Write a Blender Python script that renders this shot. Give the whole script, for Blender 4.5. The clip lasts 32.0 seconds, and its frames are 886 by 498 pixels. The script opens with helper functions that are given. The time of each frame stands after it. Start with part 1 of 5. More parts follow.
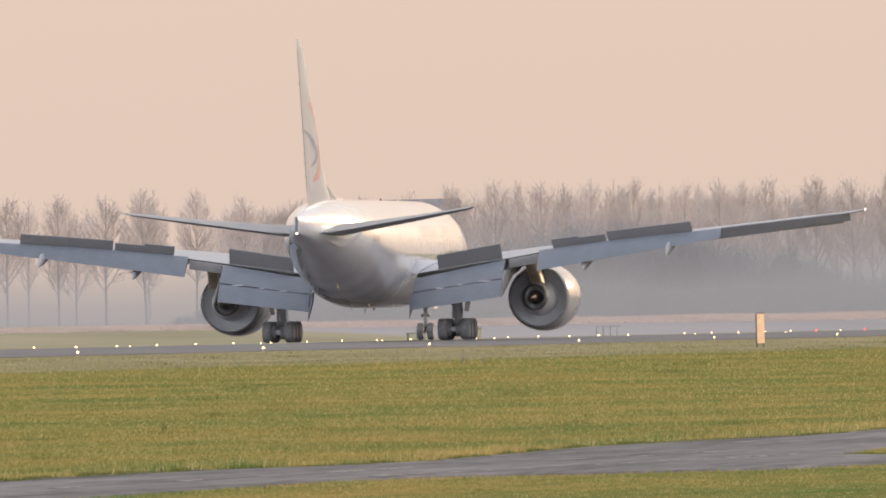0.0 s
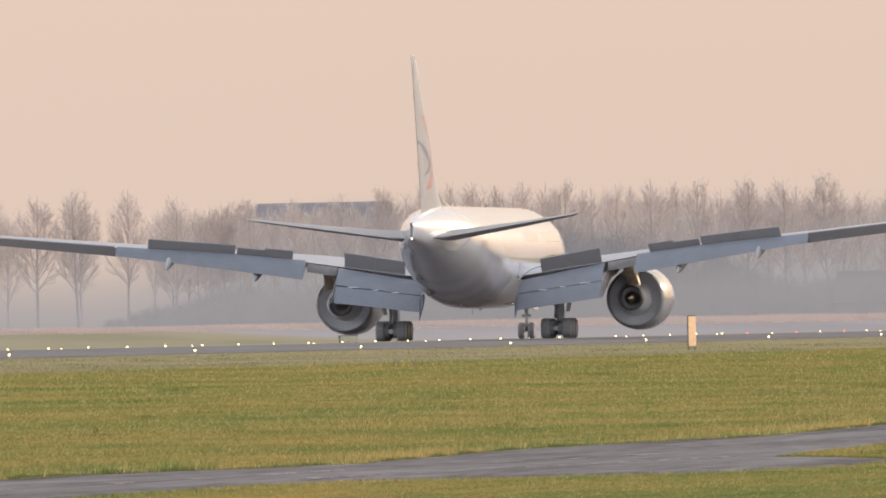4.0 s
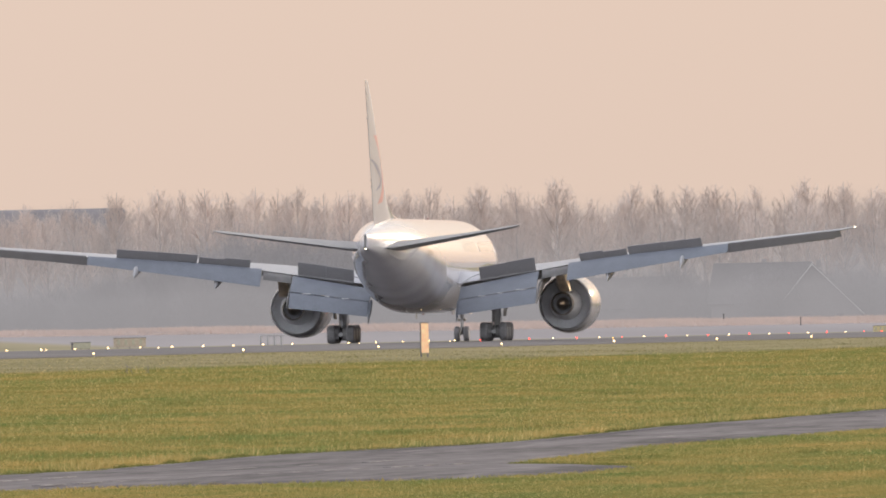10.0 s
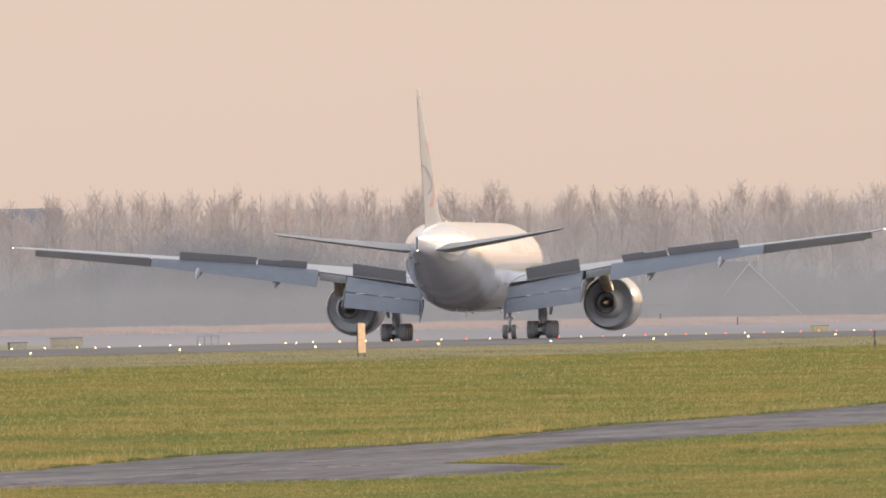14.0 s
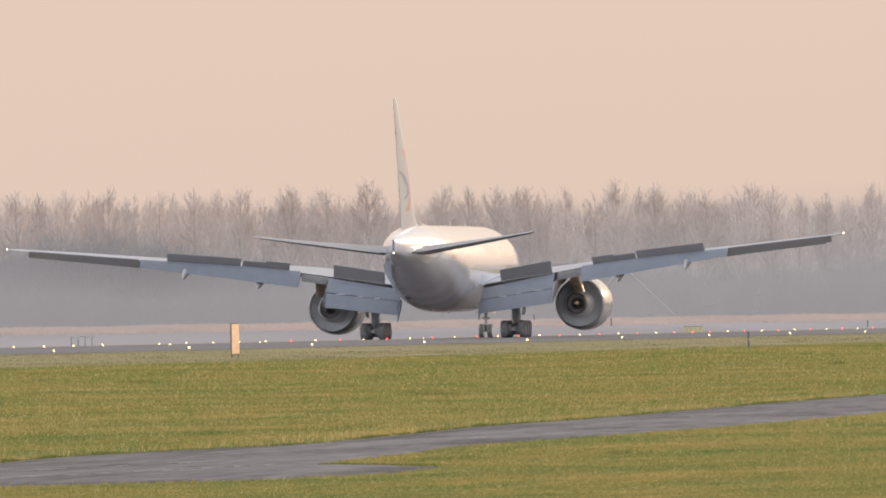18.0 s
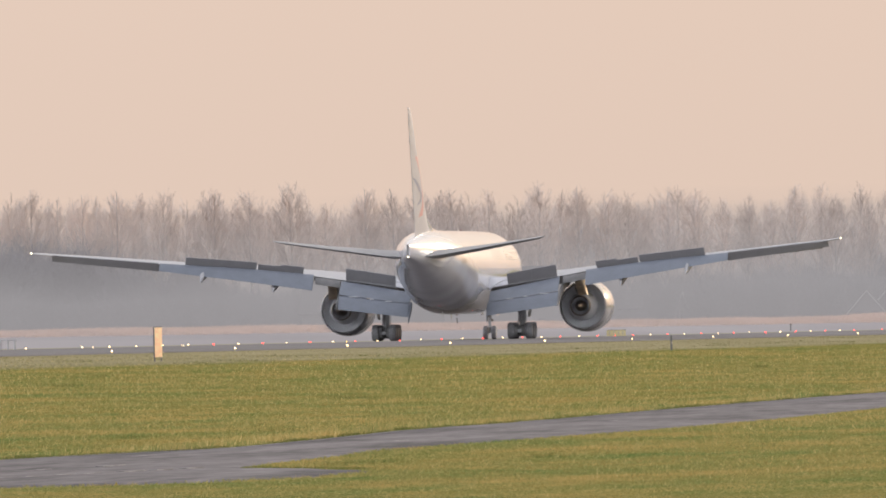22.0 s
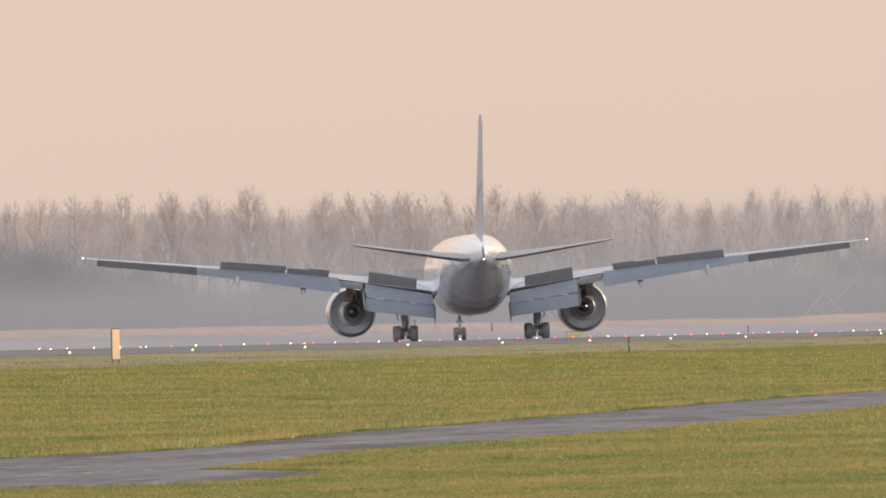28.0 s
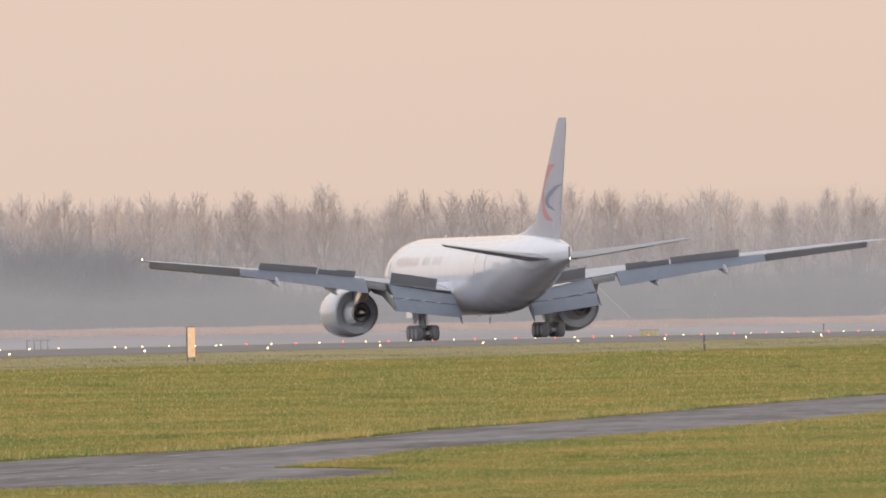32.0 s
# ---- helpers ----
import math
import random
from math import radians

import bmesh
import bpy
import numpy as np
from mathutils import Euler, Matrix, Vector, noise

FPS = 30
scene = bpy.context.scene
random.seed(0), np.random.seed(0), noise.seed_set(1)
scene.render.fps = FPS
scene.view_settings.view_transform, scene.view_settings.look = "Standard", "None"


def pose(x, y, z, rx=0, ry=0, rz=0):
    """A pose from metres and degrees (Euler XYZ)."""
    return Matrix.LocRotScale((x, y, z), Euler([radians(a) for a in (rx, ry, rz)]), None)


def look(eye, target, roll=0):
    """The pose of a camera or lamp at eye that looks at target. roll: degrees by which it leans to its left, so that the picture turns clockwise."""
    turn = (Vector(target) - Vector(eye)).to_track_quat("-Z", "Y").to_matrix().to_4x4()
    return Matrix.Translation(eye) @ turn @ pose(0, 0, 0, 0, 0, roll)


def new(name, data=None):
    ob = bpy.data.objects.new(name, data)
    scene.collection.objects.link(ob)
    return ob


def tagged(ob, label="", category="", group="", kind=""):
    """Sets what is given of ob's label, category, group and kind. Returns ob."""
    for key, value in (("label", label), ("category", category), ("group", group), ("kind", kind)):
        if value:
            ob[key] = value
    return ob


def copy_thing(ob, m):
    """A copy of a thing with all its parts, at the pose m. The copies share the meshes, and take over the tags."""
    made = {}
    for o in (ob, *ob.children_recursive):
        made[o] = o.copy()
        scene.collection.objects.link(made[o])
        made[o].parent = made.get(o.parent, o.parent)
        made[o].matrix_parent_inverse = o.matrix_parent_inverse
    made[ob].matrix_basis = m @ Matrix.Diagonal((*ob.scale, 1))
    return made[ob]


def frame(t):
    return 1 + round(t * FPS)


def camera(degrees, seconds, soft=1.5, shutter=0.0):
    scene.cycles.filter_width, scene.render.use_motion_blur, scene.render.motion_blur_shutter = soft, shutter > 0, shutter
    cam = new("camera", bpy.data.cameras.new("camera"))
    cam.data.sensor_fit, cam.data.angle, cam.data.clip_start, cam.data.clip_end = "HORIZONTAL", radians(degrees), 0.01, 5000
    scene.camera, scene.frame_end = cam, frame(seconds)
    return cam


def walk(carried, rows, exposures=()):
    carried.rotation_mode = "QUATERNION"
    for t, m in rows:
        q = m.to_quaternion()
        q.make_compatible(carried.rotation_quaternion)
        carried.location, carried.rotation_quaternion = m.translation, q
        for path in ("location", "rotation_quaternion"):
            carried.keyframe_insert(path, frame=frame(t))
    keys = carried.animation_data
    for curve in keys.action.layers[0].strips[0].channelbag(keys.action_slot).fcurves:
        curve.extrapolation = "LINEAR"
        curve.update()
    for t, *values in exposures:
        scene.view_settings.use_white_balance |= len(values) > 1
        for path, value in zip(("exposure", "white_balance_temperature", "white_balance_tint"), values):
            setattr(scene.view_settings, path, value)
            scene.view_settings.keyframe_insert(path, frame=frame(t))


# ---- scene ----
cam = camera(2.375, 32.0, soft=1.78)
EYE = 2.0            # tripod height over the near field
LEAN = 1.2
# seconds, yaw, pitch: the camera stands on a tripod and pans
PANS = [
    (0.0, 7.8468, 0.2304),
    (0.5, 7.8259, 0.2300),
    (1.0, 7.7982, 0.2294),
    (1.5, 7.7540, 0.2285),
    (2.0, 7.7912, 0.2316),
    (2.5, 7.7818, 0.2314),
    (3.0, 7.7377, 0.2304),
    (3.5, 7.6913, 0.2319),
    (4.0, 7.6634, 0.2336),
    (4.5, 7.6310, 0.2329),
    (6.5, 7.5450, 0.2381),
    (7.0, 7.4871, 0.2369),
    (7.5, 7.3594, 0.2387),
    (8.0, 7.2806, 0.2371),
    (8.5, 7.1808, 0.2350),
    (9.0, 7.1183, 0.2361),
    (9.5, 7.0417, 0.2368),
    (10.0, 6.9466, 0.2371),
    (10.5, 6.9466, 0.2371),
    (11.0, 6.9512, 0.2349),
    (11.5, 6.9141, 0.2318),
    (12.0, 6.8725, 0.2310),
    (12.5, 6.8550, 0.2329),
    (13.0, 6.8353, 0.2325),
    (13.5, 6.8284, 0.2323),
    (14.0, 6.7773, 0.2335),
    (14.5, 6.7170, 0.2323),
    (16.5, 6.5686, 0.2316),
    (17.0, 6.5013, 0.2302),
    (17.5, 6.4549, 0.2315),
    (18.0, 6.4386, 0.2289),
    (18.5, 6.4618, 0.2316),
    (19.0, 6.4965, 0.2346),
    (19.5, 6.4618, 0.2339),
    (20.0, 6.4304, 0.2356),
    (20.5, 6.3830, 0.2322),
    (21.0, 6.3389, 0.2313),
    (21.5, 6.3065, 0.2306),
    (22.0, 6.2320, 0.2338),
    (22.5, 6.2390, 0.2339),
    (23.0, 6.1974, 0.2331),
    (23.5, 6.1277, 0.2316),
    (24.0, 6.1115, 0.2313),
    (24.5, 6.0953, 0.2309),
    (25.0, 6.0838, 0.2307),
    (25.5, 6.0768, 0.2305),
    (27.5, 6.1625, 0.2358),
    (28.0, 6.1184, 0.2360),
    (28.5, 6.1323, 0.2340),
    (29.0, 6.1614, 0.2323),
    (29.5, 6.1603, 0.2323),
    (30.0, 6.1974, 0.2331),
    (30.5, 6.2321, 0.2326),
    (31.0, 6.2716, 0.2346),
    (31.5, 6.2970, 0.2351),
    (32.0, 6.3202, 0.2356),
]
walk(cam, [(t, pose(0, 0, EYE, 90 + pitch, LEAN, yaw)) for t, yaw, pitch in PANS])

# ---- world, sun ----
SUN_AZ, SUN_EL = 27.0, 13.0     # degrees to the right of the runway's direction, and above the horizon
world = bpy.data.worlds.new("hazy_sky")
scene.world = world
world.use_nodes = True


def build_world():
    nt = world.node_tree
    nt.nodes.clear()
    out = nt.nodes.new("ShaderNodeOutputWorld")
    sky = nt.nodes.new("ShaderNodeTexSky")
    sky.sky_type, sky.sun_disc = "NISHITA", False
    sky.sun_elevation, sky.sun_rotation = radians(SUN_EL), radians(SUN_AZ)
    sky.air_density, sky.dust_density, sky.ozone_density = 1.6, 5.0, 1.0
    bg = nt.nodes.new("ShaderNodeBackground")
    bg.inputs["Strength"].default_value = 0.02
    nt.links.new(sky.outputs[0], bg.inputs["Color"])
    # winter haze: pink-beige at the horizon, brighter and cooler overhead; brightened away from the veiled sun as added
    # fill
    co = nt.nodes.new("ShaderNodeTexCoord")
    sep = nt.nodes.new("ShaderNodeSeparateXYZ")
    nt.links.new(co.outputs["Generated"], sep.inputs[0])
    ramp = nt.nodes.new("ShaderNodeValToRGB")
    el = ramp.color_ramp.elements
    el[0].position, el[0].color = 0.0, (0.418, 0.326, 0.275, 1)
    el[1].position, el[1].color = 1.0, (0.44, 0.45, 0.475, 1)
    e = el.new(0.06)
    e.color = (0.424, 0.343, 0.299, 1)
    e = el.new(0.35)
    e.color = (0.46, 0.445, 0.455, 1)
    nt.links.new(sep.outputs["Z"], ramp.inputs[0])
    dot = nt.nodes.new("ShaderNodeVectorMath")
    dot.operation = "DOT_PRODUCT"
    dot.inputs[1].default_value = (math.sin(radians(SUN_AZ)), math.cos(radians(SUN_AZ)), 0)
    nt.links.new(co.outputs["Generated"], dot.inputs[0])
    # added fill: the unseen sky behind the camera lightens shaded faces
    added_fill = nt.nodes.new("ShaderNodeMath")
    added_fill.operation = "MULTIPLY_ADD"
    added_fill.inputs[1].default_value, added_fill.inputs[2].default_value = -1.10, 2.655
    nt.links.new(dot.outputs["Value"], added_fill.inputs[0])
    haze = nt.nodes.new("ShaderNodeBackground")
    nt.links.new(added_fill.outputs[0], haze.inputs["Strength"])
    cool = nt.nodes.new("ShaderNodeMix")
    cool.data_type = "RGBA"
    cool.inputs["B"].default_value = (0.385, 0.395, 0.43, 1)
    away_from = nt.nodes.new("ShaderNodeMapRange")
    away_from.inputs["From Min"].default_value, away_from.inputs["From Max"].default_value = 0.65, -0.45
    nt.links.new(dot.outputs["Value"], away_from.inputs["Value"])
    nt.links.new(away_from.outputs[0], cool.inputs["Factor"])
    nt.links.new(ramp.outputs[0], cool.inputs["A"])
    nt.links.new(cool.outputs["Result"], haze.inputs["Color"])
    add = nt.nodes.new("ShaderNodeAddShader")
    nt.links.new(bg.outputs[0], add.inputs[0])
    nt.links.new(haze.outputs[0], add.inputs[1])
    nt.links.new(add.outputs[0], out.inputs["Surface"])


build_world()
sun = new("sun", bpy.data.lights.new("sun", "SUN"))
sun.data.energy, sun.data.angle, sun.data.color = 1.75, radians(1.2), (1.0, 0.86, 0.70)
a, b = radians(SUN_AZ), radians(SUN_EL)
sun.matrix_world = look((math.sin(a) * math.cos(b) * 100, math.cos(a) * math.cos(b) * 100, math.sin(b) * 100), (0, 0, 0))
scene.view_settings.exposure = 0.0

# ---- materials ----


def mat(name, color, rough=0.6, metal=0.0, vary=0.12, scale=1.0, color2=None, bump=0.0, bump_scale=None, coat=0.0,
        emit=None, emit_strength=0.0, spread=0.0, translucent=0.0, fine=8.0, gloss=0.5, along=1.0, island=0.0):
    m = bpy.data.materials.new(name)
    m.use_nodes = True
    nt = m.node_tree
    bs = nt.nodes["Principled BSDF"]
    bs.inputs["Roughness"].default_value = rough
    bs.inputs["Specular IOR Level"].default_value = gloss
    bs.inputs["Metallic"].default_value = metal
    bs.inputs["Coat Weight"].default_value = coat
    bs.inputs["Coat Roughness"].default_value = 0.03
    bs.inputs["Coat IOR"].default_value = 1.65
    co = nt.nodes.new("ShaderNodeTexCoord")
    n1 = nt.nodes.new("ShaderNodeTexNoise")
    n1.inputs["Scale"].default_value, n1.inputs["Detail"].default_value = scale, 4
    n2 = nt.nodes.new("ShaderNodeTexNoise")
    n2.inputs["Scale"].default_value, n2.inputs["Detail"].default_value = scale * fine, 3
    mp = nt.nodes.new("ShaderNodeMapping")
    mp.inputs["Scale"].default_value = (1.0, along, 1.0)
    nt.links.new(co.outputs["Object"], mp.inputs["Vector"])
    nt.links.new(mp.outputs[0], n1.inputs["Vector"])
    nt.links.new(mp.outputs[0], n2.inputs["Vector"])
    mx = nt.nodes.new("ShaderNodeMath")
    mx.operation = "MULTIPLY_ADD"
    mx.inputs[1].default_value, mx.inputs[2].default_value = 0.45, 0.0
    nt.links.new(n2.outputs["Fac"], mx.inputs[0])
    ad = nt.nodes.new("ShaderNodeMath")
    ad.operation = "MULTIPLY_ADD"
    ad.inputs[1].default_value = 0.55
    nt.links.new(n1.outputs["Fac"], ad.inputs[0])
    nt.links.new(mx.outputs[0], ad.inputs[2])
    rp = nt.nodes.new("ShaderNodeValToRGB")
    c2 = color2 or tuple(c * (1 - 2 * vary) for c in color)
    c1 = color if color2 else tuple(min(1.0, c * (1 + vary)) for c in color)
    rp.color_ramp.elements[0].position, rp.color_ramp.elements[1].position = 0.36, 0.64
    rp.color_ramp.elements[0].color, rp.color_ramp.elements[1].color = (*c2, 1), (*c1, 1)
    nt.links.new(ad.outputs[0], rp.inputs[0])
    last = rp.outputs[0]
    if spread:
        info = nt.nodes.new("ShaderNodeObjectInfo")
        hv = nt.nodes.new("ShaderNodeHueSaturation")
        mr = nt.nodes.new("ShaderNodeMapRange")
        mr.inputs["To Min"].default_value, mr.inputs["To Max"].default_value = 1 - spread, 1 + spread
        nt.links.new(info.outputs["Random"], mr.inputs["Value"])
        nt.links.new(mr.outputs[0], hv.inputs["Value"])
        nt.links.new(last, hv.inputs["Color"])
        last = hv.outputs[0]
    if island:                                        # each blade has a shade of its own
        info = nt.nodes.new("ShaderNodeNewGeometry")
        hv = nt.nodes.new("ShaderNodeHueSaturation")
        for socket, lo, hi in (("Value", 1 - island, 1 + island), ("Hue", 0.485, 0.513)):
            mr = nt.nodes.new("ShaderNodeMapRange")
            mr.inputs["To Min"].default_value, mr.inputs["To Max"].default_value = (lo, hi) if socket == "Value" else (hi, lo)
            nt.links.new(info.outputs["Random Per Island"], mr.inputs["Value"])
            nt.links.new(mr.outputs[0], hv.inputs[socket])
        nt.links.new(last, hv.inputs["Color"])
        last = hv.outputs[0]
    nt.links.new(last, bs.inputs["Base Color"])
    if bump:
        bp = nt.nodes.new("ShaderNodeBump")
        bp.inputs["Strength"].default_value = bump
        bp.inputs["Distance"].default_value = 0.05
        n3 = nt.nodes.new("ShaderNodeTexNoise")
        n3.inputs["Scale"].default_value, n3.inputs["Detail"].default_value = bump_scale or scale * 6, 4
        nt.links.new(co.outputs["Object"], n3.inputs["Vector"])
        nt.links.new(n3.outputs["Fac"], bp.inputs["Height"])
        nt.links.new(bp.outputs[0], bs.inputs["Normal"])
    if emit:
        bs.inputs["Emission Color"].default_value = (*emit, 1)
        bs.inputs["Emission Strength"].default_value = emit_strength
    if translucent:
        tr = nt.nodes.new("ShaderNodeBsdfTranslucent")
        nt.links.new(last, tr.inputs["Color"])
        mixs = nt.nodes.new("ShaderNodeMixShader")
        mixs.inputs[0].default_value = translucent
        nt.links.new(bs.outputs[0], mixs.inputs[1])
        nt.links.new(tr.outputs[0], mixs.inputs[2])
        nt.links.new(mixs.outputs[0], nt.nodes["Material Output"].inputs["Surface"])
    return m


WHITE = mat("white_gloss_paint", (0.61, 0.60, 0.635), 0.25, vary=0.03, scale=0.6, coat=0.9)
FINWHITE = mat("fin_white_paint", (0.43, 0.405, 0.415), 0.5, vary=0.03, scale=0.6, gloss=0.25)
# brake and exhaust grey; on the flaperon it paints in the cove's shade
SHADEDARK = mat("shade_and_dark_part_grey", (0.23, 0.222, 0.222), 0.55, vary=0.1, scale=1.5, gloss=0.2)
WINGGREY = mat("wing_grey_paint", (0.40, 0.395, 0.41), 0.5, vary=0.06, scale=0.7, gloss=0.22)
# the sky's blue reflection is put into the flaps' base colour
FLAPSKYGREY = mat("flap_sky_tinted_grey", (0.168, 0.182, 0.216), 0.45, vary=0.06, scale=1.1, gloss=0.35)
# wing grey darkened to paint in shade on spoilers and ailerons
PANELSHADE = mat("panel_shade_grey", (0.25, 0.242, 0.25), 0.5, vary=0.04, scale=0.8)
TAILGREY = mat("tailplane_grey_paint", (0.285, 0.278, 0.285), 0.45, vary=0.06, scale=0.8)
NACELLE = mat("nacelle_white_paint", (0.47, 0.465, 0.49), 0.22, vary=0.03, scale=0.8, coat=0.7)
DUCT = mat("grey_duct_lining", (0.80, 0.80, 0.82), 0.4, vary=0.05, scale=1.0)
STEEL = mat("heat_stained_steel", (0.38, 0.33, 0.28), 0.28, 1.0, vary=0.2, scale=2.5)
GEARGREY = mat("gear_grey_enamel", (0.46, 0.455, 0.46), 0.45, vary=0.12, scale=3)
# black rubber lifted to grey to stand for the haze before it
TYRE = mat("haze_lifted_rubber", (0.28, 0.27, 0.275), 0.75, vary=0.15, scale=5)
LOGORED = mat("logo_red_paint", (0.49, 0.205, 0.195), 0.4, vary=0.04)
LOGOBLUE = mat("logo_blue_paint", (0.17, 0.18, 0.27), 0.4, vary=0.04)
TITLEGREY = mat("title_grey_paint", (0.505, 0.487, 0.492), 0.26, vary=0.03, coat=0.9)
TITLERED = mat("title_red_paint", (0.50, 0.42, 0.42), 0.28, vary=0.03, coat=0.9)
BRONZE = mat("heat_tinted_bronze", (0.90, 0.74, 0.56), 0.3, 0.75, vary=0.15, scale=2.0)
LAMPWHITE = mat("warm_white_lamp_glass", (0.9, 0.85, 0.7), 0.3, vary=0.01, emit=(1.0, 0.66, 0.28), emit_strength=5.5)
LAMPRED = mat("red_lamp_glass", (0.35, 0.03, 0.02), 0.3, vary=0.01, emit=(1.0, 0.035, 0.02), emit_strength=5.0)
LAMPAMBER = mat("amber_lamp_glass", (0.8, 0.5, 0.1), 0.3, vary=0.01, emit=(1.0, 0.52, 0.08), emit_strength=4.0)
NAVLAMP = mat("navigation_lamp_glass", (0.9, 0.9, 0.85), 0.3, vary=0.01, emit=(1.0, 0.84, 0.56), emit_strength=4.5)
BEACON = mat("red_beacon_glass", (0.32, 0.16, 0.14), 0.2, vary=0.02)
LAMPBASE = mat("lamp_base_aluminium", (0.35, 0.32, 0.2), 0.5, vary=0.1, scale=6)
ASPHALT = mat("runway_asphalt", (0.148, 0.138, 0.140), 0.75, vary=0.2, scale=0.05, bump=0.2, bump_scale=3, fine=30, gloss=0.12)
ROADTAR = mat("road_asphalt", (0.156, 0.141, 0.142), 0.75, vary=0.3, scale=0.6, bump=0.3, bump_scale=6, fine=7, gloss=0.08, along=0.08)
MARKING = mat("worn_road_paint", (0.254, 0.235, 0.235), 0.75, vary=0.3, scale=1.0, gloss=0.1)
BLADES = mat("grass_blades", (0.455, 0.326, 0.124), 0.75, color2=(0.143, 0.210, 0.072), scale=0.14, translucent=0.5, fine=8, gloss=0.05, along=0.3, island=0.33)
# dry stalks, coloured brighter to stand for lit specks in the grass
DRYGLINT = mat("dry_and_glint_blades", (0.60, 0.48, 0.22), 0.75, vary=0.15, scale=0.1, translucent=0.4, gloss=0.05, island=0.3)
VERGEBLADES = mat("verge_blades", (0.32, 0.285, 0.165), 0.75, color2=(0.21, 0.188, 0.09), scale=0.1, translucent=0.4, fine=9, gloss=0.05, island=0.3)
# green of tufts and weed, also sown as shade under the road bank
TUFTSHADE = mat("dark_tuft_and_shade", (0.165, 0.175, 0.055), 0.75, vary=0.15, scale=0.3, translucent=0.25, gloss=0.05, island=0.35)
REED = mat("dry_reed", (0.56, 0.455, 0.415), 0.8, color2=(0.47, 0.40, 0.375), scale=0.03, translucent=0.4, gloss=0.1)
# bark and twigs are coloured paler to put haze on the trees
BARK = mat("haze_pale_bark", (0.46, 0.415, 0.395), 0.85, vary=0.12, scale=1.2, spread=0.1, gloss=0.1)
TWIG = mat("bare_twigs", (0.66, 0.56, 0.50), 0.85, vary=0.1, scale=0.4, spread=0.1, gloss=0.1)
BUSHTWIG = mat("shrub_twigs", (0.34, 0.322, 0.328), 0.85, vary=0.08, scale=0.3, spread=0.1, gloss=0.1)
# slight added emission stands for sunlight coming through the sign
SIGNFACE = mat("orange_cream_glow_panel", (0.95, 0.80, 0.52), 0.5, color2=(0.84, 0.50, 0.31), scale=2.6, fine=4, emit=(1.0, 0.72, 0.42), emit_strength=0.2, translucent=0.3)
SIGNEDGE = mat("grey_sign_frame", (0.13, 0.12, 0.12), 0.6, vary=0.1)
# board colours are lifted and dulled to stand for haze
BOARDYEL = mat("yellow_board", (0.56, 0.47, 0.26), 0.6, vary=0.12, scale=1.0)
BOARDGREY = mat("hazed_olive_board", (0.42, 0.40, 0.30), 0.7, vary=0.12, scale=1.0)
BOARDTAN = mat("tan_board", (0.46, 0.38, 0.29), 0.65, vary=0.12, scale=1.0)
WALLGREY = mat("grey_cladding", (0.30, 0.28, 0.288), 0.7, vary=0.08, scale=0.1)
BRICKWALL = mat("pale_brick_wall", (0.31, 0.285, 0.28), 0.85, vary=0.1, scale=0.5)
ROOFDARK = mat("dark_roof_tiles", (0.13, 0.12, 0.12), 0.8, vary=0.12, scale=0.5)
TRIMWHITE = mat("white_verge_board", (0.80, 0.78, 0.76), 0.6, vary=0.05)
STAKEGREY = mat("galvanised_grey", (0.36, 0.35, 0.355), 0.6, vary=0.1)
GLASSDARK = mat("dark_window_glass", (0.12, 0.13, 0.15), 0.1, vary=0.05)


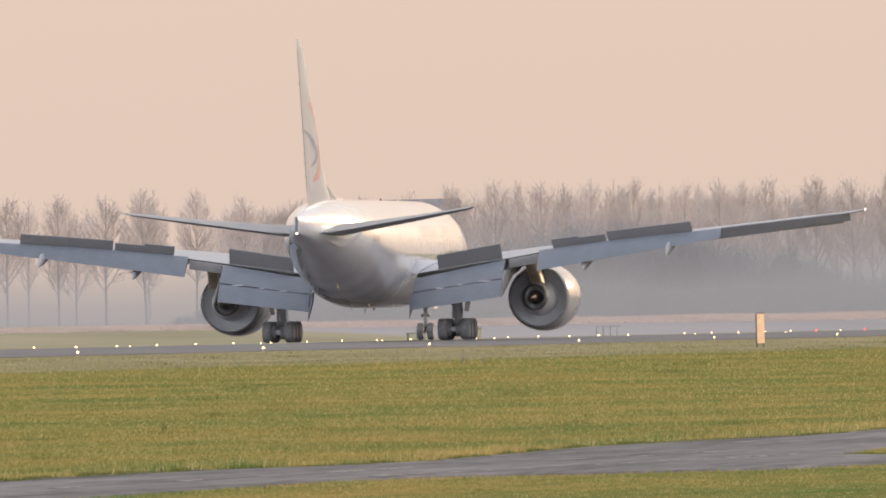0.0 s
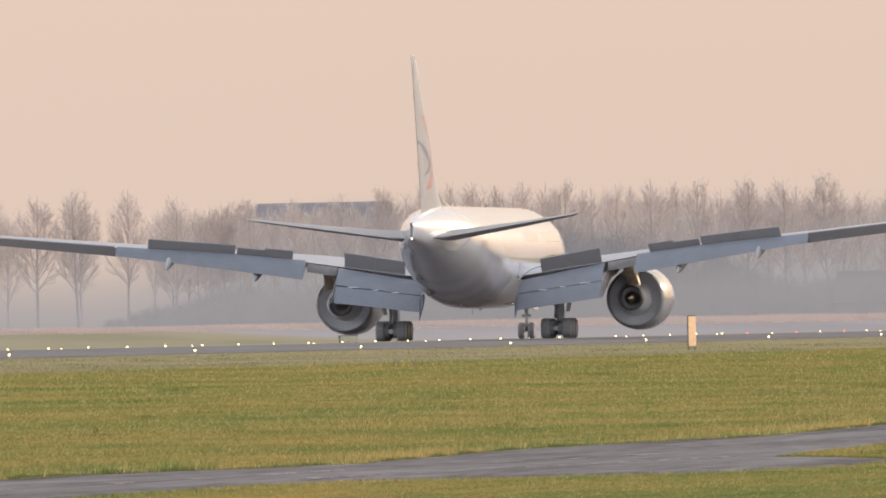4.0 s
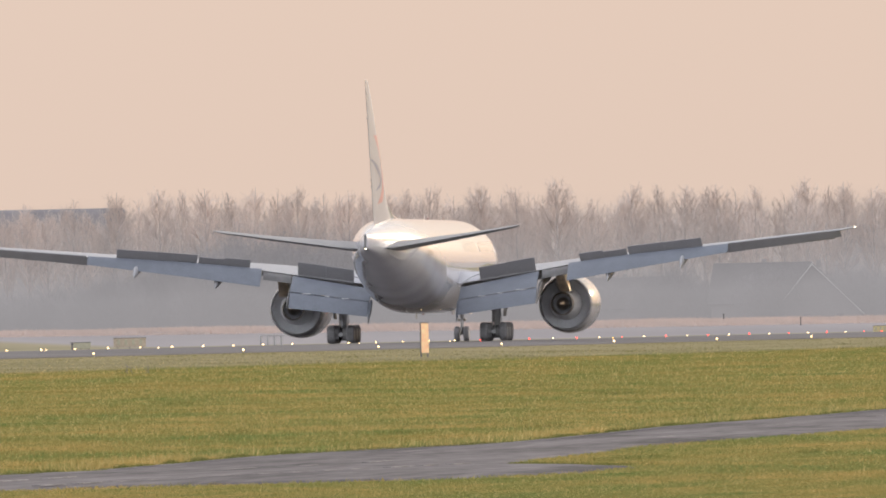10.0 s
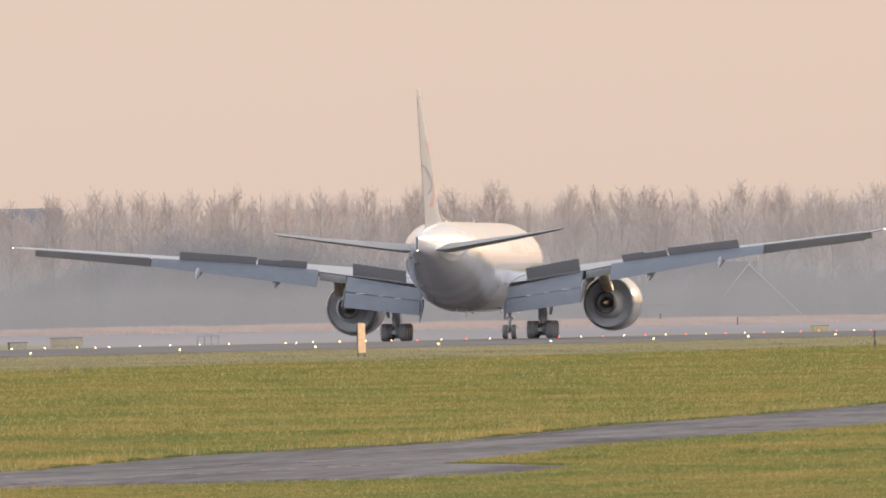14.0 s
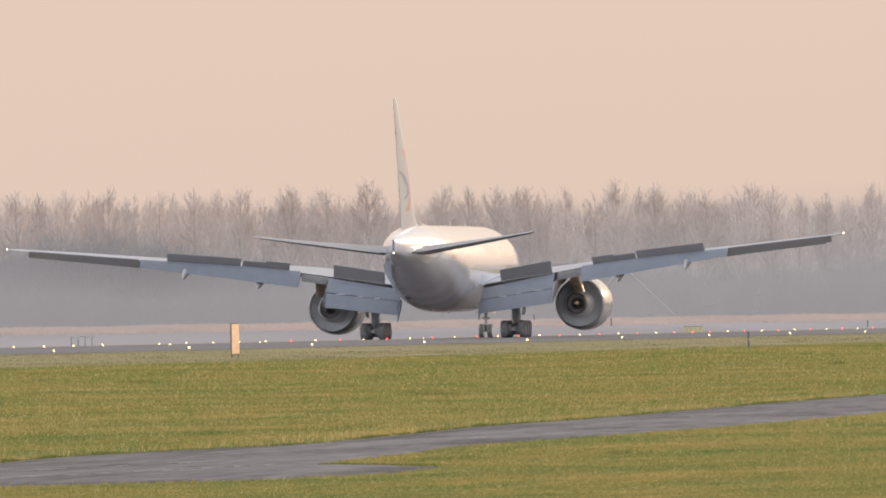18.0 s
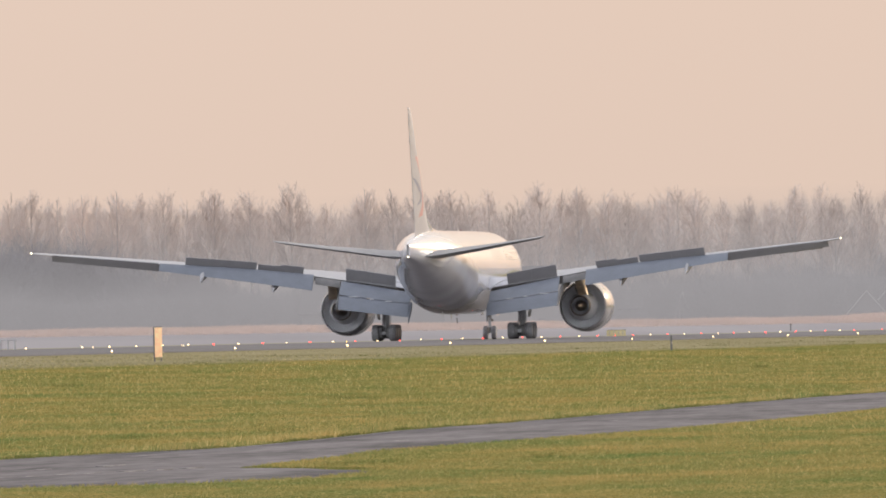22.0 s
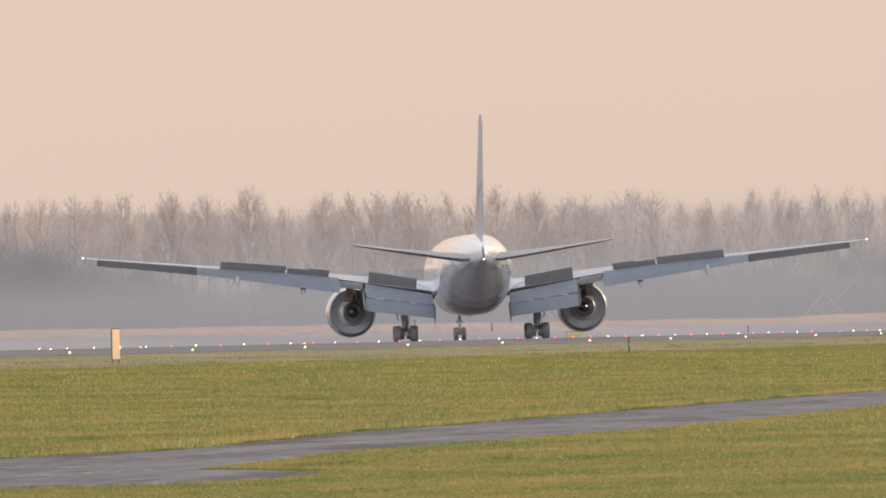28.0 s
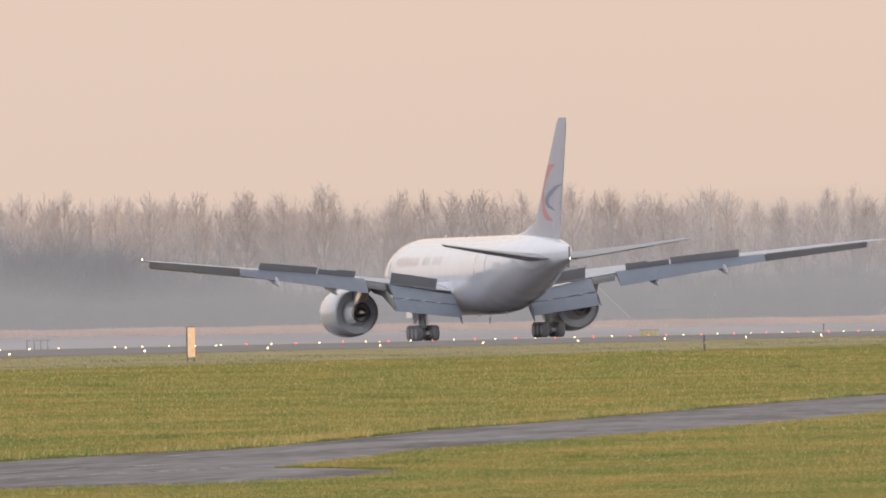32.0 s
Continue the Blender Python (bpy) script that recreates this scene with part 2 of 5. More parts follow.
def ground_material():
    """Grass field with yellowish and green patches; beyond the runway bare earth greyed for the mist over it."""
    m = bpy.data.materials.new("grass_field")
    m.use_nodes = True
    nt = m.node_tree
    bs = nt.nodes["Principled BSDF"]
    bs.inputs["Roughness"].default_value = 1.0
    bs.inputs["Specular IOR Level"].default_value = 0.0
    geo = nt.nodes.new("ShaderNodeNewGeometry")
    # patches stretched along the runway to look right from the low camera
    vm = nt.nodes.new("ShaderNodeMapping")
    nt.links.new(geo.outputs["Position"], vm.inputs["Vector"])
    vm.inputs["Scale"].default_value = (1.0, 0.07, 1.0)

    def ramp(scale, detail, c0, c1, p0, p1, vec):
        n = nt.nodes.new("ShaderNodeTexNoise")
        n.inputs["Scale"].default_value, n.inputs["Detail"].default_value = scale, detail
        nt.links.new(vec, n.inputs["Vector"])
        r = nt.nodes.new("ShaderNodeValToRGB")
        r.color_ramp.elements[0].position, r.color_ramp.elements[1].position = p0, p1
        r.color_ramp.elements[0].color, r.color_ramp.elements[1].color = (*c0, 1), (*c1, 1)
        nt.links.new(n.outputs["Fac"], r.inputs[0])
        return r.outputs[0]

    big = ramp(0.5, 5, (0.116, 0.146, 0.042), (0.258, 0.190, 0.064), 0.36, 0.64, vm.outputs[0])
    fine = ramp(7.0, 6, (0.86, 0.88, 0.82), (1.08, 1.07, 1.04), 0.32, 0.66, vm.outputs[0])
    mul = nt.nodes.new("ShaderNodeMix")
    mul.data_type, mul.blend_type = "RGBA", "MULTIPLY"
    mul.inputs["Factor"].default_value = 1.0
    nt.links.new(big, mul.inputs["A"])
    nt.links.new(fine, mul.inputs["B"])
    # across the runway's direction: tan verge beside the runway, far beyond it earth coloured grey for mist
    sep = nt.nodes.new("ShaderNodeSeparateXYZ")
    nt.links.new(geo.outputs["Position"], sep.inputs[0])

    def band(lo, hi, src=None):
        r = nt.nodes.new("ShaderNodeMapRange")
        r.inputs["From Min"].default_value, r.inputs["From Max"].default_value = lo, hi
        nt.links.new(src or sep.outputs["X"], r.inputs["Value"])
        return r.outputs[0]

    # the mist-coloured earth comes nearer to the runway further along it
    near = nt.nodes.new("ShaderNodeMath")
    near.operation = "MULTIPLY_ADD"
    near.inputs[1].default_value = -0.17
    cl = nt.nodes.new("ShaderNodeClamp")
    cl.inputs["Min"].default_value, cl.inputs["Max"].default_value = 1560, 1740
    nt.links.new(sep.outputs["Y"], cl.inputs["Value"])
    nt.links.new(cl.outputs[0], near.inputs[0])
    nt.links.new(sep.outputs["X"], near.inputs[2])

    def over(base, fac, color):
        x = nt.nodes.new("ShaderNodeMix")
        x.data_type = "RGBA"
        nt.links.new(fac, x.inputs["Factor"])
        nt.links.new(base, x.inputs["A"])
        nt.links.new(color, x.inputs["B"])
        return x.outputs["Result"]

    verge = ramp(0.25, 4, (0.235, 0.208, 0.118), (0.315, 0.268, 0.160), 0.35, 0.65, vm.outputs[0])
    mist_grey = ramp(0.06, 4, (0.285, 0.267, 0.271), (0.335, 0.313, 0.314), 0.35, 0.65, vm.outputs[0])
    c = over(mul.outputs["Result"], band(-119, -124), verge)
    # beyond the runway the verge is paled to put haze into its colour
    pale = ramp(0.12, 4, (0.262, 0.235, 0.160), (0.335, 0.295, 0.205), 0.35, 0.65, vm.outputs[0])
    c = over(c, band(-216, -217), pale)
    c = over(c, band(-231 - 0.17 * 1740, -236 - 0.17 * 1740, near.outputs[0]), mist_grey)
    nt.links.new(c, bs.inputs["Base Color"])
    bp = nt.nodes.new("ShaderNodeBump")
    bp.inputs["Strength"].default_value, bp.inputs["Distance"].default_value = 0.6, 0.1
    n = nt.nodes.new("ShaderNodeTexNoise")
    n.inputs["Scale"].default_value, n.inputs["Detail"].default_value = 4.0, 5
    nt.links.new(geo.outputs["Position"], n.inputs["Vector"])
    nt.links.new(n.outputs["Fac"], bp.inputs["Height"])
    nt.links.new(bp.outputs[0], bs.inputs["Normal"])
    return m


GRASS = ground_material()


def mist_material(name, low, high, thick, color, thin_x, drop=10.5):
    """Far mist over the land, its haze painted in as emission; it thins out upwards, from a height of low to one of
    high.
    """
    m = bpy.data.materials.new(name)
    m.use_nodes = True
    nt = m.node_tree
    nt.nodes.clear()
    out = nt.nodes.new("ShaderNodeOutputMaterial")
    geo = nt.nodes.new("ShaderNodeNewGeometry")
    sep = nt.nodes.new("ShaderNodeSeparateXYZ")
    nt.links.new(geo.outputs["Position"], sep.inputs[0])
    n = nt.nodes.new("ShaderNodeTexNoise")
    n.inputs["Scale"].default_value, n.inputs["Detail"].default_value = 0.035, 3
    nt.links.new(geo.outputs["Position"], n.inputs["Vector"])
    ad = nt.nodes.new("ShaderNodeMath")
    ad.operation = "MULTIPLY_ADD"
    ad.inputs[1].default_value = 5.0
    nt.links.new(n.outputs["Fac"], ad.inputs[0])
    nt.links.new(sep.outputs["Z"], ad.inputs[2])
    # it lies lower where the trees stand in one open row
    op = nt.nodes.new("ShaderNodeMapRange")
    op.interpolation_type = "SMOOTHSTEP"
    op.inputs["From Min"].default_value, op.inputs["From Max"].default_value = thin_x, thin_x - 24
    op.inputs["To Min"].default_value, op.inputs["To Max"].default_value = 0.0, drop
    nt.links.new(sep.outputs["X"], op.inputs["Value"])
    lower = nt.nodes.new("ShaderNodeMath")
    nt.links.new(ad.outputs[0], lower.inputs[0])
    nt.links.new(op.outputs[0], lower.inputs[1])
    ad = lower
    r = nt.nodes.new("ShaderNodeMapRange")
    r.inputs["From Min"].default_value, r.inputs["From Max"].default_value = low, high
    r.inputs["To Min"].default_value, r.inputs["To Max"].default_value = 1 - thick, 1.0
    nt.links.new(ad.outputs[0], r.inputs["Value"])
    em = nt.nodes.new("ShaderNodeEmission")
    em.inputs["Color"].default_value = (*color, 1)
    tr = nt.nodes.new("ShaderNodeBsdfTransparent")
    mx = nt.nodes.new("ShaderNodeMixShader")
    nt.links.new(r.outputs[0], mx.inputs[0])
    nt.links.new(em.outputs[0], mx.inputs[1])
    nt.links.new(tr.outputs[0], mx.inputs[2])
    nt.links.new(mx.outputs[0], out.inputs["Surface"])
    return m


# haze put in as see-through sheets that give off their own light
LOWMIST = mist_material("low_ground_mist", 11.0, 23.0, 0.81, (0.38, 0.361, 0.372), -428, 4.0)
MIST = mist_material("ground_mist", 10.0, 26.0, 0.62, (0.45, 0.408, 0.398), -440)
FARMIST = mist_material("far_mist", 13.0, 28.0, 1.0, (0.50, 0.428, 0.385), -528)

# ---- mesh helpers ----


def part(name, bm, material, parent, label=""):
    me = bpy.data.meshes.new(name)
    bm.to_mesh(me)
    bm.free()
    me.materials.append(material)
    ob = new(name, me)
    ob.parent = parent
    if label:
        tagged(ob, label)
    return ob


def raw(name, verts, faces, material, parent=None, label="", smooth=False):
    me = bpy.data.meshes.new(name)
    me.from_pydata(verts, [], faces)
    if smooth:
        me.polygons.foreach_set("use_smooth", [True] * len(me.polygons))
    me.materials.append(material)
    ob = new(name, me)
    ob.parent = parent
    if label:
        tagged(ob, label)
    return ob


def loft(rings, smooth=True, caps=True, bm=None):
    bm = bm or bmesh.new()
    vs = [[bm.verts.new(p) for p in r] for r in rings]
    n = len(rings[0])
    for a, b in zip(vs, vs[1:]):
        for i in range(n):
            f = bm.faces.new((a[i], a[(i + 1) % n], b[(i + 1) % n], b[i]))
            f.smooth = smooth
    if caps:
        bm.faces.new(list(reversed(vs[0])))
        bm.faces.new(vs[-1])
    bmesh.ops.recalc_face_normals(bm, faces=bm.faces)
    for e in bm.edges:                                # ends and trailing edges stay crisp
        if len(e.link_faces) == 2 and e.calc_face_angle() > 1.0:
            e.smooth = False
    return bm


def box(bm, cx, cy, cz, sx, sy, sz, bevel=0.0):
    r = bmesh.ops.create_cube(bm, size=1.0, matrix=Matrix.Translation((cx, cy, cz)) @ Matrix.Diagonal((sx, sy, sz, 1)))
    if bevel:
        edges = list({e for v in r["verts"] for e in v.link_edges})
        bmesh.ops.bevel(bm, geom=edges, offset=bevel, segments=2, affect="EDGES", profile=0.5)
    return bm


def rod(bm, p, q, r0, r1=None, n=10, smooth=True):
    p, q = Vector(p), Vector(q)
    r1 = r0 if r1 is None else r1
    w = (q - p).normalized()
    u = w.orthogonal().normalized()
    v = w.cross(u)
    ring = lambda c, r: [c + (u * math.cos(k * math.tau / n) + v * math.sin(k * math.tau / n)) * r for k in range(n)]
    return loft([ring(p, r0), ring(q, r1)], smooth, True, bm)


def pipe(path, r, n=10):
    """A round tube along a path."""
    rings = []
    for k, p in enumerate(path):
        w = (path[min(k + 1, len(path) - 1)] - path[max(k - 1, 0)]).normalized()
        u = w.cross(Vector((0, 1, 0))).normalized()
        v = w.cross(u)
        rings.append([p + (u * math.cos(q * math.tau / n) + v * math.sin(q * math.tau / n)) * r for q in range(n)])
    return loft(rings)


def lathe_y(profile, n=40, cx=0.0, cz=0.0, caps=False):
    """A body of revolution about the y axis, from (y, radius) rows."""
    return loft([[(cx + r * math.cos(k * math.tau / n), y, cz + r * math.sin(k * math.tau / n)) for k in range(n)]
                 for y, r in profile], True, caps)


FOIL = [(0, 0), (0.012, 0.2), (0.05, 0.37), (0.14, 0.5), (0.3, 0.56), (0.5, 0.5), (0.72, 0.32), (0.9, 0.14), (1, 0.02),
        (1, -0.02), (0.9, -0.09), (0.72, -0.22), (0.5, -0.38), (0.3, -0.44), (0.14, -0.4), (0.05, -0.28), (0.012, -0.16)]


def foil(le, te, up, thick):
    """An aerofoil section between two points; up is the side of its upper surface."""
    le, te, up = Vector(le), Vector(te), Vector(up)
    c = te - le
    up = (up - c * (up.dot(c) / c.length_squared)).normalized()
    return [le + c * s + up * (h * thick) for s, h in FOIL]


def slab(a, b, c, d, thick, bevel=0.012):
    """A panel with four corners, thick to the side away from its face normal."""
    a, b, c, d = (Vector(p) for p in (a, b, c, d))
    n = (b - a).cross(d - a).normalized() * thick
    bm = loft([[a, b, c, d], [a - n, b - n, c - n, d - n]], False)
    if bevel:
        bmesh.ops.bevel(bm, geom=list(bm.edges), offset=bevel, segments=1, affect="EDGES")
    return bm


# ---- ground, runway, road ----
RUNWAY_E, HALF = 186.0, 30.0


def bearing(u):
    """The angle, in radians, u to the right of the camera's middle direction."""
    return radians(-6.835) + u


def away(u, d):
    """The place d metres off, u radians to the right of the middle direction."""
    return d * math.sin(bearing(u)), d * math.cos(bearing(u))


def smooth01(x, lo, hi):
    x = min(1.0, max(0.0, (x - lo) / (hi - lo)))
    return x * x * (3 - 2 * x)


PROFILE = [(-4000, 0.0), (46, 0.0), (150, 1.31), (155, 1.34), (186, 1.66), (217, 1.34), (224, 1.50), (236, 1.72), (245, 2.75), (250, 3.0), (258, 3.0), (266, 2.8), (275, 2.7), (300, 2.7), (6000, 2.7)]


def land(x, y):
    e = -x
    z = float(np.interp(e, [p[0] for p in PROFILE], [p[1] for p in PROFILE]))
    return z + 0.6 * smooth01(math.hypot(x, y), 2780, 3000) * smooth01(e, 222, 250)


def build_ground():
    es = [-4500, -1500, -500, -200, -100, -60] + list(range(-40, 150, 6)) + [150, 155, 165, 176, 186, 196, 207, 217, 220, 224, 230, 236, 240, 245, 250, 258, 266, 275, 285, 300, 330, 370, 420, 500, 700, 1200, 2500, 4500]
    ys = [-3000, -800, -200, 0, 80, 140] + list(range(180, 1400, 15)) + list(range(1400, 3200, 40)) + [3300, 3500, 3800, 4200, 4900]
    rng = random.Random(3)
    vs = []
    for y in ys:
        for e in es:
            j = rng.uniform(-0.018, 0.018) if 60 < e < 145 and y < 1700 else 0.0
            vs.append((-e, y, land(-e, y) + j))
    n = len(es)
    fs = [(i * n + k + 1, i * n + k, (i + 1) * n + k, (i + 1) * n + k + 1) for i in range(len(ys) - 1) for k in range(n - 1)]
    tagged(raw("ground", vs, fs, GRASS, smooth=True), "flat winter grass field rising gently to the runway", "ground", kind="structure")


build_ground()


def build_runway():
    es = [156.0, 160, 171, 186, 201, 212, 216.0]
    ys = list(range(-200, 3400, 60))
    top = lambda e: 1.40 + 0.30 * (1 - abs(e - RUNWAY_E) / HALF)
    vs = [(-e, y, top(e)) for y in ys for e in es]
    n = len(es)
    fs = [(i * n + k + 1, i * n + k, (i + 1) * n + k, (i + 1) * n + k + 1) for i in range(len(ys) - 1) for k in range(n - 1)]
    m = len(vs)
    for i in range(len(ys) - 1):                                   # low shoulders
        for e, k in ((es[0], 0), (es[-1], n - 1)):
            vs += [(-e, ys[i], 1.2), (-e, ys[i + 1], 1.2)]
            q = (i * n + k, (i + 1) * n + k, len(vs) - 1, len(vs) - 2)
            fs.append(q if k == 0 else q[::-1])
    tagged(raw("runway", vs, fs, ASPHALT, smooth=False), "long grey asphalt runway with a slight crown", "runway", kind="structure")


build_runway()

# the service road: its outline on the flat near field, with the mouth of a side road
FAR_EDGE = [(-51.0, 120), (-49.4, 250), (-47.7, 299), (-47.6, 316), (-46.7, 322), (-45.95, 331), (-46.55, 345), (-47.3, 362), (-47.35, 372), (-46.3, 383), (-46.7, 395), (-47.3, 407), (-49.0, 440), (-49.9, 480), (-51.6, 525), (-53.4, 582), (-54.2, 621), (-56, 690), (-62, 900)]
NEAR_EDGE = [(-41.7, 120), (-41.6, 270), (-41.5, 290), (-40.3, 295.5), (-38.5, 296.5), (-36.2, 298.5), (-35.2, 305), (-35.6, 316), (-37.2, 323), (-38.95, 327.5), (-39.9, 339), (-40.8, 357), (-42.0, 372), (-42.35, 395), (-42.7, 430), (-43.9, 469), (-47.2, 547), (-50.4, 668), (-56, 900)]


def edge_at(edge, y):
    return float(np.interp(y, [p[1] for p in edge], [p[0] for p in edge]))


def build_road():
    ys = [120, 200, 250, 270, 285] + [288 + 2 * k for k in range(34)] + list(range(360, 900, 15)) + [900]
    rng = random.Random(11)
    vs, fs = [], []
    for y in ys:
        a, b = edge_at(FAR_EDGE, y), edge_at(NEAR_EDGE, y)
        a, b = a + rng.uniform(-0.12, 0.12), b + rng.uniform(-0.12, 0.12)
        for k, (w, lift) in enumerate(((-0.02, -0.06), (0.02, 0.035), (0.25, 0.06), (0.5, 0.075), (0.75, 0.06), (0.98, 0.035), (1.02, -0.06))):
            x = a + (b - a) * w
            vs.append((x, y, land(x, y) + lift))
    for i in range(len(ys) - 1):
        for k in range(6):
            fs.append((i * 7 + k, i * 7 + k + 1, i * 7 + k + 8, i * 7 + k + 7))
    tagged(raw("road", vs, fs, ROADTAR), "grey asphalt service road with a side mouth", "road", kind="structure")
    # pale edge line along the far side
    line, quads = [], []
    for y in ys:
        x = edge_at(FAR_EDGE, y) + 0.3
        line += [(x, y, land(x, y) + 0.052), (x + 0.16, y, land(x, y) + 0.054)]
    for i in range(len(ys) - 1):
        if i % 7 != 3:
            quads.append((2 * i, 2 * i + 1, 2 * i + 3, 2 * i + 2))
    tagged(raw("road_edge_line", line, quads, MARKING), "worn pale line along the road's edge", "road marking", kind="structure")
    for y in [282, 291, 297, 304, 309, 322, 327, 334, 362, 396, 432, 437, 464, 510]:
        x = edge_at(FAR_EDGE, y) + (4.3 if y < 335 else 2.6)
        l = rng.uniform(2.2, 4.5)
        bm = bmesh.new()
        box(bm, 0, 0, 0, 0.12, l, 0.012)
        ob = part("road_marking", bm, MARKING, None)
        ob.location, ob.rotation_euler = (x, y, land(x, y) + 0.070), (0, 0, radians(1.5))
        tagged(ob, "worn pale paint dash on the service road", "road marking", "dashes along the road", "structure")
    # the edge line goes on in dashes across the side mouth
    for k in range(13):
        w = (k + rng.uniform(0.1, 0.4)) / 13
        x, y = -41.4 + 2.2 * w, 293 + 33 * w
        bm = bmesh.new()
        box(bm, 0, 0, 0, 0.13, rng.uniform(0.9, 1.9), 0.012)
        ob = part("road_marking", bm, MARKING, None)
        ob.location, ob.rotation_euler = (x, y, land(x, y) + 0.068), (0, 0, radians(-3.8))
        tagged(ob, "short pale paint dash across the side mouth", "road marking", "dashes across the side mouth", "structure")


build_road()

# ---- the airliner ----
plane = tagged(new("airliner"), "white twin-engined cargo jet with flaps and spoilers out on the runway", "aircraft")
WHEELS = []


def build_fuselage():
    rows = [(31.75, 5.0, 4.8, 0.1), (31.4, 5.45, 4.35, 0.55), (30.6, 6.05, 3.85, 1.15), (29.4, 6.75, 3.4, 1.75), (27.8, 7.55, 3.0, 2.3), (25.8, 8.2, 2.75, 2.75),
            (23.5, 8.58, 2.6, 3.0), (21, 8.74, 2.55, 3.1), (12, 8.76, 2.55, 3.1), (0, 8.76, 2.55, 3.1), (-6, 8.76, 2.55, 3.1), (-9, 8.76, 2.6, 3.09), (-12, 8.76, 2.82, 3.03),
            (-15, 8.76, 3.25, 2.9), (-18, 8.75, 3.85, 2.62), (-21, 8.7, 4.5, 2.22), (-24, 8.55, 5.12, 1.75), (-26.5, 8.33, 5.62, 1.3),
            (-28.5, 8.1, 6.02, 0.92), (-30, 7.9, 6.32, 0.6), (-31, 7.74, 6.5, 0.32), (-31.55, 7.64, 6.6, 0.12)]
    dense = []
    ys = [r[0] for r in rows][::-1]
    # the wing-body fairing swells the belly
    sy, sz = [-17.0, -13, -9, -5, 0, 9, 13, 16], [0.0, 0.1, 0.3, 0.47, 0.52, 0.5, 0.3, 0.0]
    for y in np.concatenate([np.linspace(31.75, 20, 24), np.linspace(19, -6, 26), np.linspace(-7, -31.55, 44)]):
        top, bottom, rx = (float(np.interp(y, ys, [r[k] for r in rows][::-1])) for k in (1, 2, 3))
        dip = float(np.interp(y, sy, sz))
        zc, ring = (top + bottom) / 2, []
        for k in range(64):
            c, q = math.cos(k * math.tau / 64), math.sin(k * math.tau / 64)
            e = 2 / (2 + (1.1 * dip + 1.4 * smooth01(-y, 25.5, 30.0) if q < 0 else 0.0))
            rz = top - zc if q > 0 else zc - bottom + dip
            ring.append((rx * math.copysign(abs(c) ** e, c), float(y), zc + rz * math.copysign(abs(q) ** e, q)))
        dense.append(ring)
    body = part("fuselage", loft(dense), WHITE, plane, "glossy white fuselage with an upswept tail")
    # white panels and a curved seal where the wing meets the body
    for s in (1, -1):
        root = part("wing_root_panel", slab((s * 3.0, -1.50, 4.12), (s * 4.5, -1.42, 4.34), (s * 4.45, -0.75, 4.92), (s * 2.96, -0.75, 5.0), 0.05 * s, 0), WHITE, plane, "white wing-root panel")
        path = [Vector((s * (3.06 + 1.45 * k / 12), -1.66 + 0.03 * k, 3.9 + 0.9 * math.sin(k / 12 * 1.35) ** 0.8)) for k in range(13)]
        part("seal", pipe(path, 0.055), WHITE, root, "white curved rubber seal")
    # tail cone end plate, exhaust and light
    bm = bmesh.new()
    box(bm, -0.03, -31.57, 7.14, 0.16, 0.10, 0.98, 0.03)
    part("tail_exhaust", bm, SHADEDARK, plane, "dark exhaust slot at the tail")
    bm = bmesh.new()
    bmesh.ops.create_uvsphere(bm, u_segments=12, v_segments=8, radius=0.055, matrix=Matrix.Translation((0, -31.66, 6.6)))
    part("tail_light", bm, NAVLAMP, plane, "glowing white tail light")
    # cockpit windows, cargo door outline, cabin doors
    for s in (1, -1):
        for k in range(3):
            y = 29.3 - 0.85 * k
            bm = slab((s * (1.15 + 0.42 * k), y, 6.35), (s * (1.5 + 0.4 * k), y - 0.75, 6.4), (s * (1.25 + 0.38 * k), y - 0.8, 7.0), (s * (0.9 + 0.4 * k), y - 0.1, 6.9), 0.03 * s, 0)
            part("cockpit_window", bm, GLASSDARK, plane)
        for y, w, h in ((22.5, 1.1, 1.9),):
            door_frame(s, y, w, h)
    for y0, y1 in ((-12.9, -9.2),):
        outline(-1, y0, y1, 4.6, 7.4)
    # registration and titles as plain bars
    rng = random.Random(5)
    for s in (1, -1):
        y = 21.3 if s > 0 else 20.6
        k = 0
        while y > 3.4:
            w = rng.uniform(0.75, 1.15)
            red = (y > 12.6) if s > 0 else (y > 10.8)
            if not (abs(y - 12.4) < 0.5 or abs(y - 7.6) < 0.3):
                title_bar(s, y - w, y, 6.42, 7.12, TITLERED if red else TITLEGREY)
            y -= w + 0.16
            k += 1
        for j in range(5):
            title_bar(s, -15.6 - 0.42 * j, -15.3 - 0.42 * j, 6.1, 6.5, TITLEGREY)
    # antennas on the back and under the belly
    for y, z, h in ((14, 8.74, 0.26), (4, 8.75, 0.3), (-11, 8.75, 0.24), (-2, 2.04, -0.42), (-8, 2.25, -0.3)):
        bm = loft([foil((0, y + 0.25, z - 0.03 * np.sign(h)), (0, y - 0.25, z - 0.03 * np.sign(h)), (1, 0, 0), 0.06), foil((0, y, z + h), (0, y - 0.22, z + h), (1, 0, 0), 0.03)])
        part("blade_antenna", bm, WHITE, plane)
    for z, y in ((8.82, 6.0), (1.99, 2.0)):
        bm = bmesh.new()
        bmesh.ops.create_uvsphere(bm, u_segments=12, v_segments=8, radius=0.07, matrix=Matrix.Translation((0, y, z)))
        part("anti_collision_beacon", bm, BEACON, plane, "red beacon lens")


